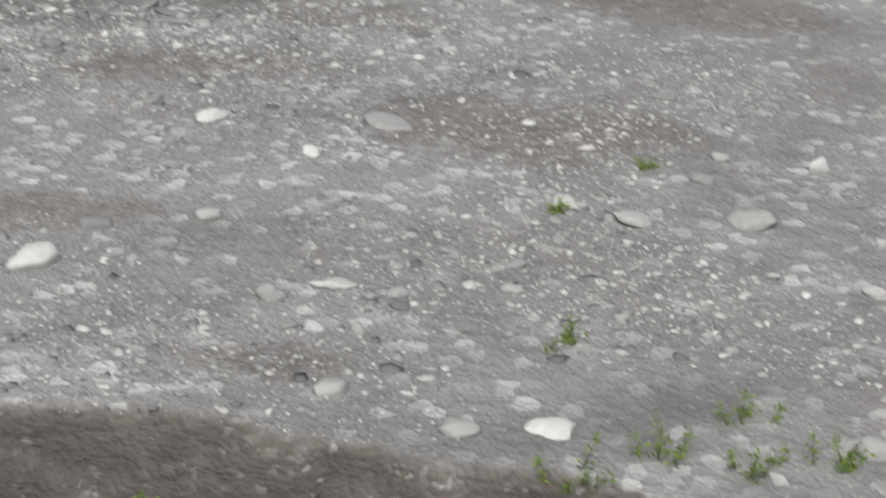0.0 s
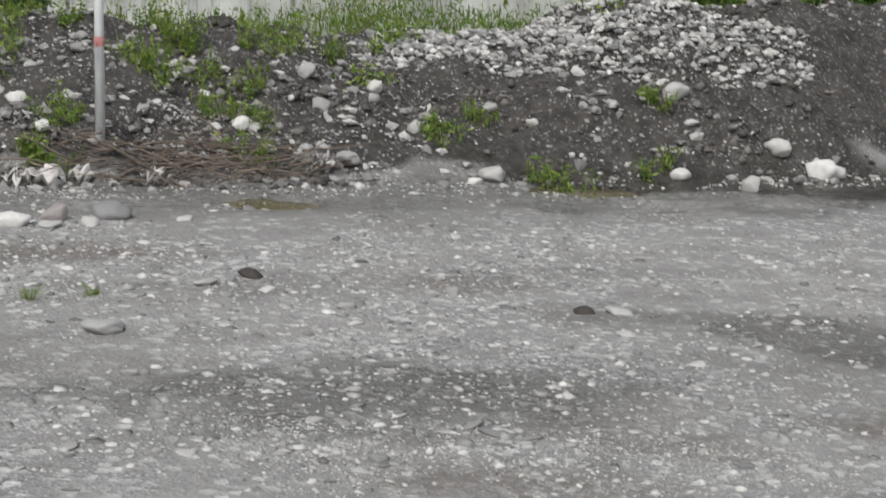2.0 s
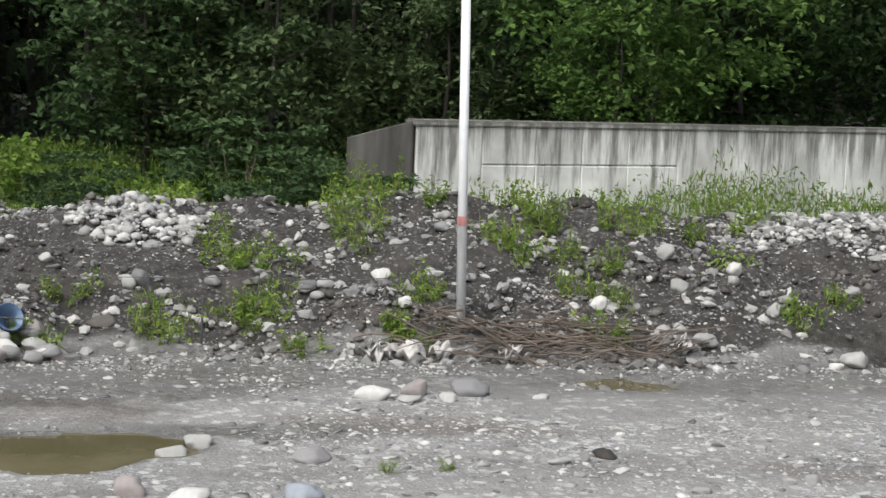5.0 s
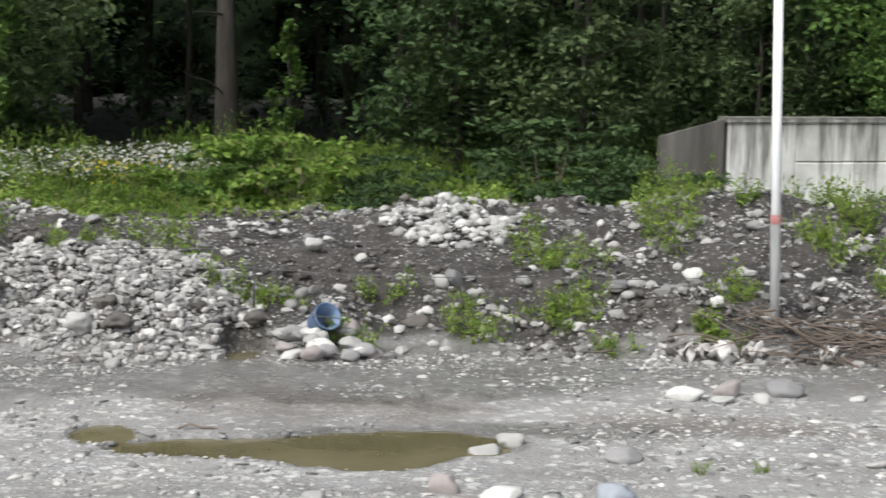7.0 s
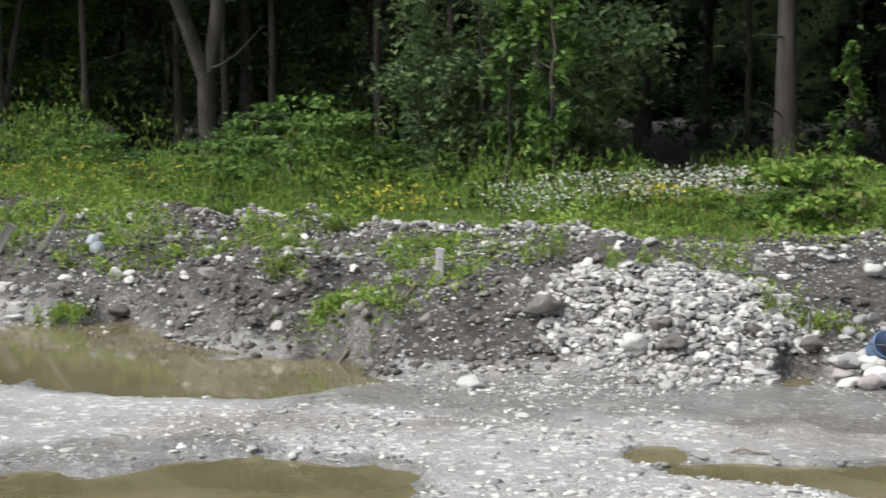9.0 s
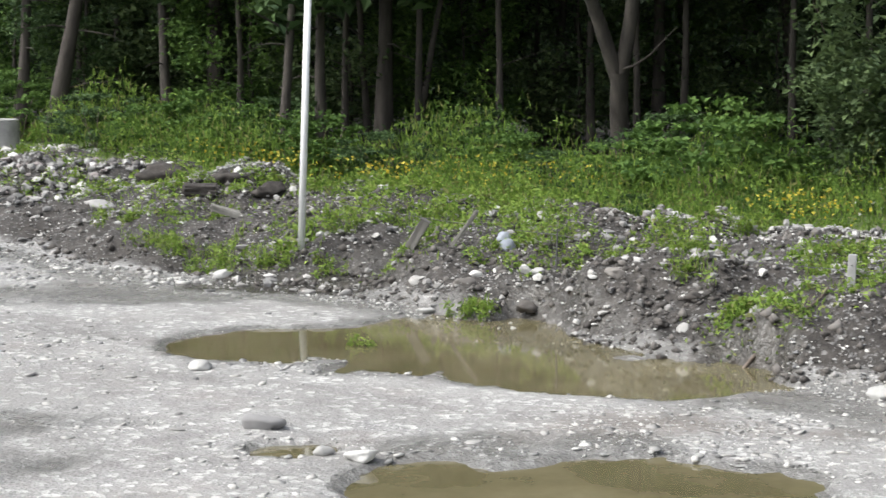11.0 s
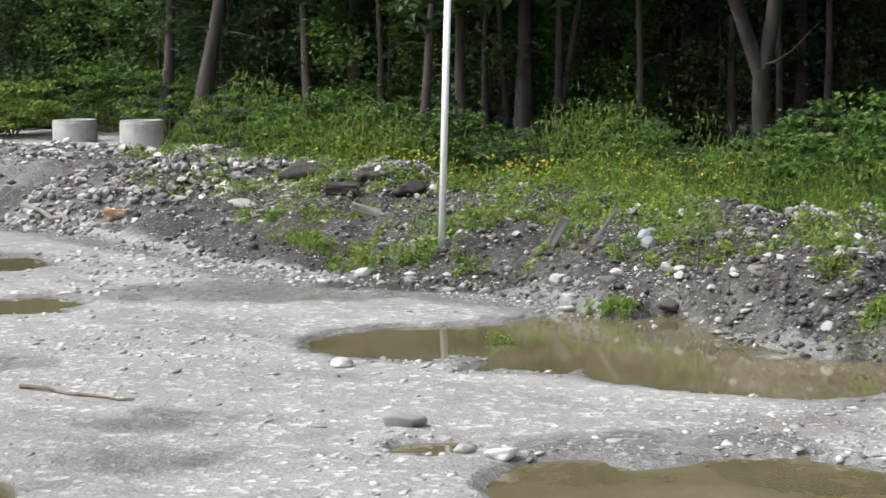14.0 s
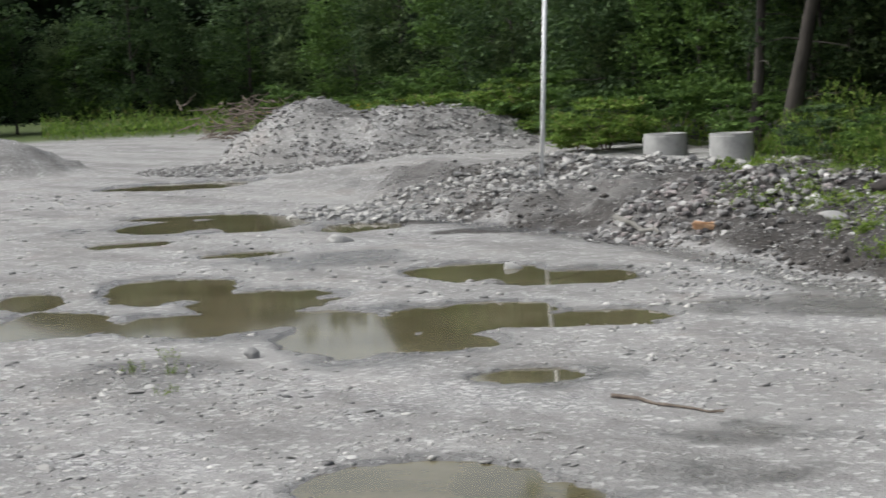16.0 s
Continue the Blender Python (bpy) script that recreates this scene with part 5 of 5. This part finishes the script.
for x, y, w, h in [(3.62, 3.45, 0.22, 0.15), (3.35, 3.55, 0.2, 0.13), (3.15, 3.7, 0.2, 0.14), (2.85, 3.75, 0.18, 0.12), (3.5, 3.75, 0.15, 0.10), (3.25, 4.45, 0.10, 0.08), (4.0, 3.3, 0.10, 0.08), (1.65, 4.15, 0.06, 0.05), (1.85, 3.95, 0.06, 0.05), (3.85, 5.35, 0.08, 0.06), (4.45, 5.6, 0.07, 0.05), (-15.2, 8.6, 0.3, 0.12), (-16.0, 9.0, 0.3, 0.14), (-14.3, 8.0, 0.25, 0.1), (-15.6, 8.4, 0.3, 0.12), (1.6, 11.2, 0.13, 0.12), (2.0, 11.3, 0.08, 0.08)]:
    build_weed(x, y, w, h, WEED, "small green sprout in the gravel", 0.36)

# low green growth over the bank, in clumps of broad leaves
def build_bank_weeds():
    n = 2600
    az, r, x, y = scatter_polar(n, -30, 44, lambda a: np.interp(a, TOE_AZ, TOE) + 0.5, lambda a: np.interp(a, AZ, CREST) + 1.6)
    up = (r - np.interp(az, TOE_AZ, TOE)) / (np.interp(az, AZ, CREST) - np.interp(az, TOE_AZ, TOE))
    cover = soft_noise(x, y, 0.95, 61) * 0.65 + soft_noise(x, y, 0.4, 62) * 0.35 + np.interp(az, [-30, -10, 8, 18, 36, 44], [-0.30, -0.30, -0.16, -0.02, 0.10, 0.0]) + 0.06 * step(0.6, 1.0, up) - 0.26 * (1 - step(0.15, 0.45, up))
    keep = cover > rng.uniform(0.47, 0.60, n)
    places, sizes = [], []
    for cx, cy, c in zip(x[keep], y[keep], cover[keep]):
        count, wide = int(rng.integers(20, 100)), rng.uniform(0.07, 0.24)
        px, py = cx + rng.normal(0, wide, count), cy + rng.normal(0, wide, count)
        off = np.hypot(px - cx, py - cy) / wide
        pz = land(px, py)[0] + rng.uniform(0.0, 1.0, count) * rng.uniform(0.06, 0.24) * np.exp(-off * off * 0.5) + 0.02
        places.append(np.stack([px, py, pz], 1))
        sizes.append(rng.uniform(0.03, 0.075, count) * rng.uniform(0.8, 1.3))
    mesh = leaves_mesh("bank_weeds", np.concatenate(places), np.concatenate(sizes), WEED, 0.15, 0.62)
    tagged(new("bank_weeds", mesh), "low green weeds spreading over the earth bank", "weeds", kind="stuff")


build_bank_weeds()

# ---- odd things on the bank and in the yard ----


def build_bucket(x, y):
    bucket = new("bucket")
    bucket.location, bucket.rotation_euler = (x, y, ground_height(x, y) + 0.10), (radians(62), radians(8), radians(28))
    tagged(bucket, "blue plastic bucket lying tipped over on stones", "bucket")
    n = 28
    profile = [(0.0, 0.0), (0.085, 0.0), (0.092, 0.008), (0.112, 0.20), (0.118, 0.205), (0.118, 0.22), (0.110, 0.22), (0.088, 0.012), (0.0, 0.012)]
    verts = [(q * math.cos(math.tau * k / n), q * math.sin(math.tau * k / n), z) for k in range(n) for q, z in profile]
    m = len(profile)
    faces = [(k * m + i, ((k + 1) % n) * m + i, ((k + 1) % n) * m + i + 1, k * m + i + 1) for k in range(n) for i in range(m - 1)]
    part("pail", mesh_from("pail", verts, faces, BLUE, True), BLUE, bucket)
    v, f = tube([(0.119 * math.cos(a), 0.119 * math.sin(a), 0.195) for a in np.linspace(0, math.tau, 29)], [0.006] * 29, 6)
    part("rim", mesh_from("rim", [tuple(p) for p in v], f, DARKRIM, True), DARKRIM, bucket, "dark rim band")
    arc = [(0.125 * math.cos(a), -0.04 * math.sin(a), 0.19 + 0.10 * math.sin(a)) for a in np.linspace(0, math.pi, 15)]
    v, f = tube(arc, [0.004] * 15, 6)
    part("handle", mesh_from("handle", [tuple(p) for p in v], f, WIRE, True), WIRE, bucket, "thin wire handle")


build_bucket(-1.03, 15.12)


def build_block(name, label, category, x, y, size, material, turned, tilt=(0, 0), lift=0.0, bevel=0.02):
    bm = bmesh.new()
    bmesh.ops.create_cube(bm, size=1)
    bmesh.ops.scale(bm, verts=bm.verts[:], vec=size)
    bmesh.ops.bevel(bm, geom=bm.edges[:], offset=min(size) * bevel * 8, segments=2, affect="EDGES")
    bmesh.ops.subdivide_edges(bm, edges=bm.edges[:], cuts=1, use_grid_fill=True)
    for v in bm.verts:
        v.co += Vector(rng.normal(0, min(size) * 0.06, 3))
    ob = part(name, bm, material)
    ob.location = (x, y, ground_height(x, y) + size[2] * 0.35 + lift)
    ob.rotation_euler = (radians(tilt[0]), radians(tilt[1]), radians(turned))
    tagged(ob, label, category)
    return ob


build_block("brick", "worn orange brick lying on rubble", "brick", -18.66, 19.31, (0.32, 0.14, 0.12), BRICK, 45, (4, 6))
build_block("wooden_plank", "grey weathered plank end sticking out of the bank", "plank", -14.01, 19.21, (0.60, 0.16, 0.08), WOOD, 30, (5, 16), 0.02)
build_block("wooden_board", "pale greenish board leaning in weeds", "board", -10.35, 17.61, (0.11, 0.05, 0.40), WOOD, 25, (18, 32), 0.05)
build_block("wooden_post", "thin grey post leaning in weeds", "post", -9.69, 17.48, (0.045, 0.04, 0.50), WOOD, 25, (12, 36), 0.05)
build_block("concrete_slab", "dark broken concrete slab on the bank", "slab", -15.23, 20.13, (0.46, 0.3, 0.14), CLOD, 38, (6, 2))
build_stone(-2.91, 14.83, 0.24, 0.20, PALE, "pale lump of concrete in the cobble heap", "lumps in the cobble heap", 0.15, rugged=2.0)
build_stone(-3.75, 15.1, 0.30, 0.17, EARTH, "dark brown lump of earth in the heap", "clods of earth", 0.2, rugged=2.4)
build_stone(-2.62, 14.83, 0.26, 0.13, EARTH, "dark brown lump of earth in the heap", "clods of earth", 0.2, rugged=2.4)
for x, y, w in ((-2.75, 15.0, 0.28), (-2.2, 15.1, 0.24), (-1.55, 15.35, 0.3), (-0.2, 15.68, 0.34), (-5.65, 18.7, 0.34), (-9.2, 16.6, 0.3), (-2.0, 15.3, 0.3), (-8.35, 16.4, 0.28), (-4.6, 15.4, 0.35), (-6.4, 15.9, 0.3), (-7.3, 16.2, 0.3)):
    build_stone(x, y, w * 0.75, w * 0.4, EARTH, "dark clod of earth on the bank", "clods of earth", 0.4, rugged=2.4)
lay([(-16.9, 21.6, 0.7, 0.3), (-15.4, 20.9, 0.5, 0.22), (-14.4, 20.6, 0.45, 0.2)], CLOD, "dark lump of earth beside concrete", "clods of earth", sink=0.35, rugged=2.2)


def build_branch(name, label, a, b, radius, twigs=4, category="branch", material=TWIG):
    a, b = Vector(a), Vector(b)
    pts = [a.lerp(b, k / 8) + Vector(rng.normal(0, 0.02, 3)) * (0 < k < 8) for k in range(9)]
    lines = [(pts, [radius * (1 - 0.07 * k) for k in range(9)])]
    for _ in range(twigs):
        k = int(rng.integers(2, 8))
        lines.append(limb_line(pts[k], (b - a).normalized() + Vector(rng.normal(0, 0.5, 3)) + Vector((0, 0, 0.3)), (b - a).length * rng.uniform(0.15, 0.35), radius * 0.5, 4))
    ob = new(name, tubes_mesh(name, lines, material, 7))
    tagged(ob, label, category)


def on_ground(x, y, up=0.02):
    return (x, y, ground_height(x, y) + up)


build_branch("fallen_branch", "long dark wet branch lying on the gravel", on_ground(-11.03, 10.28), on_ground(-9.87, 10.37), 0.018, 3)
build_branch("dry_branch", "bare grey branch lying on dark soil", on_ground(-5.52, 14.83, 0.03), on_ground(-4.98, 15.43, 0.06), 0.018, 3)
build_branch("log", "pale weathered log at the rubble's foot", on_ground(-20.9, 19.7, 0.05), on_ground(-19.5, 19.25, 0.05), 0.06, 1, "log", WOOD)
build_branch("stick", "thin dark stick by the puddle", on_ground(-1.75, 12.2, 0.01), on_ground(-1.2, 12.25, 0.01), 0.010, 0, "stick")
build_branch("dead_branch", "bare pale branch hanging in the dark wood", (-11.9, 35.0, 3.9), (-11.0, 33.6, 2.7), 0.03, 2)


def build_brush(name, label, centre, spread, count, lift, length, thick, droop):
    """A tangle of twigs, each a part of the pile."""
    pile = new(name)
    pile.location = on_ground(*centre, 0)
    tagged(pile, label, "brush pile")
    for k in range(count):
        x, y = rng.normal(0, spread[0]), rng.normal(0, spread[1])
        a = rng.uniform(-0.6, 0.6) + (math.pi if rng.uniform() < 0.5 else 0)
        z = ground_height(centre[0] + x, centre[1] + y) - pile.location.z + rng.uniform(0.0, lift)
        line = limb_line((x, y, z), (math.cos(a), math.sin(a), rng.normal(0.05, 0.25)), rng.uniform(*length), rng.uniform(*thick), 5, droop)
        part("twig", tubes_mesh("twig", [line], TWIG, 5), TWIG, pile)


build_brush("brush_pile", "tangled pile of brown twigs at the bank's foot", (3.46, 15.12), (0.62, 0.16), 170, 0.17, (0.3, 0.9), (0.005, 0.013), 0.06)


def build_litter(x, y, size, turned):
    g = 9
    v, f = [], []
    for i in range(g):
        for j in range(g):
            u, w = (i / (g - 1) - 0.5) * size, (j / (g - 1) - 0.5) * size * 0.6
            v.append((u + rng.normal(0, 0.012), w + rng.normal(0, 0.012), 0.05 + rng.normal(0, 0.025) + 0.07 * math.sin(i * 1.3 + j) * math.cos(j * 0.9)))
    f = [(i * g + j, (i + 1) * g + j, (i + 1) * g + j + 1, i * g + j + 1) for i in range(g - 1) for j in range(g - 1)]
    me = mesh_from("plastic_litter", v, f, LITTER, True)
    ob = new("plastic_litter", me)
    ob.location, ob.rotation_euler = on_ground(x, y, 0.04), (0.5, 0, turned)
    thick = ob.modifiers.new("thick", "SOLIDIFY")
    thick.thickness = 0.004
    tagged(ob, "crumpled dirty white plastic sheet caught in twigs", "litter", "litter in the brush")


for x, y, s, t in ((2.26, 15.01, 0.32, 0.2), (2.53, 15.00, 0.22, 1.2), (3.12, 14.89, 0.2, 2.0), (4.64, 15.10, 0.2, 0.7), (2.03, 14.91, 0.18, 2.6)):
    build_litter(x, y, s, t)

# brush heap at the far field's edge
build_brush("brush_heap", "dark heap of cut brushwood at the field's edge", (-62.3, 39.2), (1.2, 0.8), 190, 1.5, (0.6, 1.5), (0.02, 0.05), 0.05)
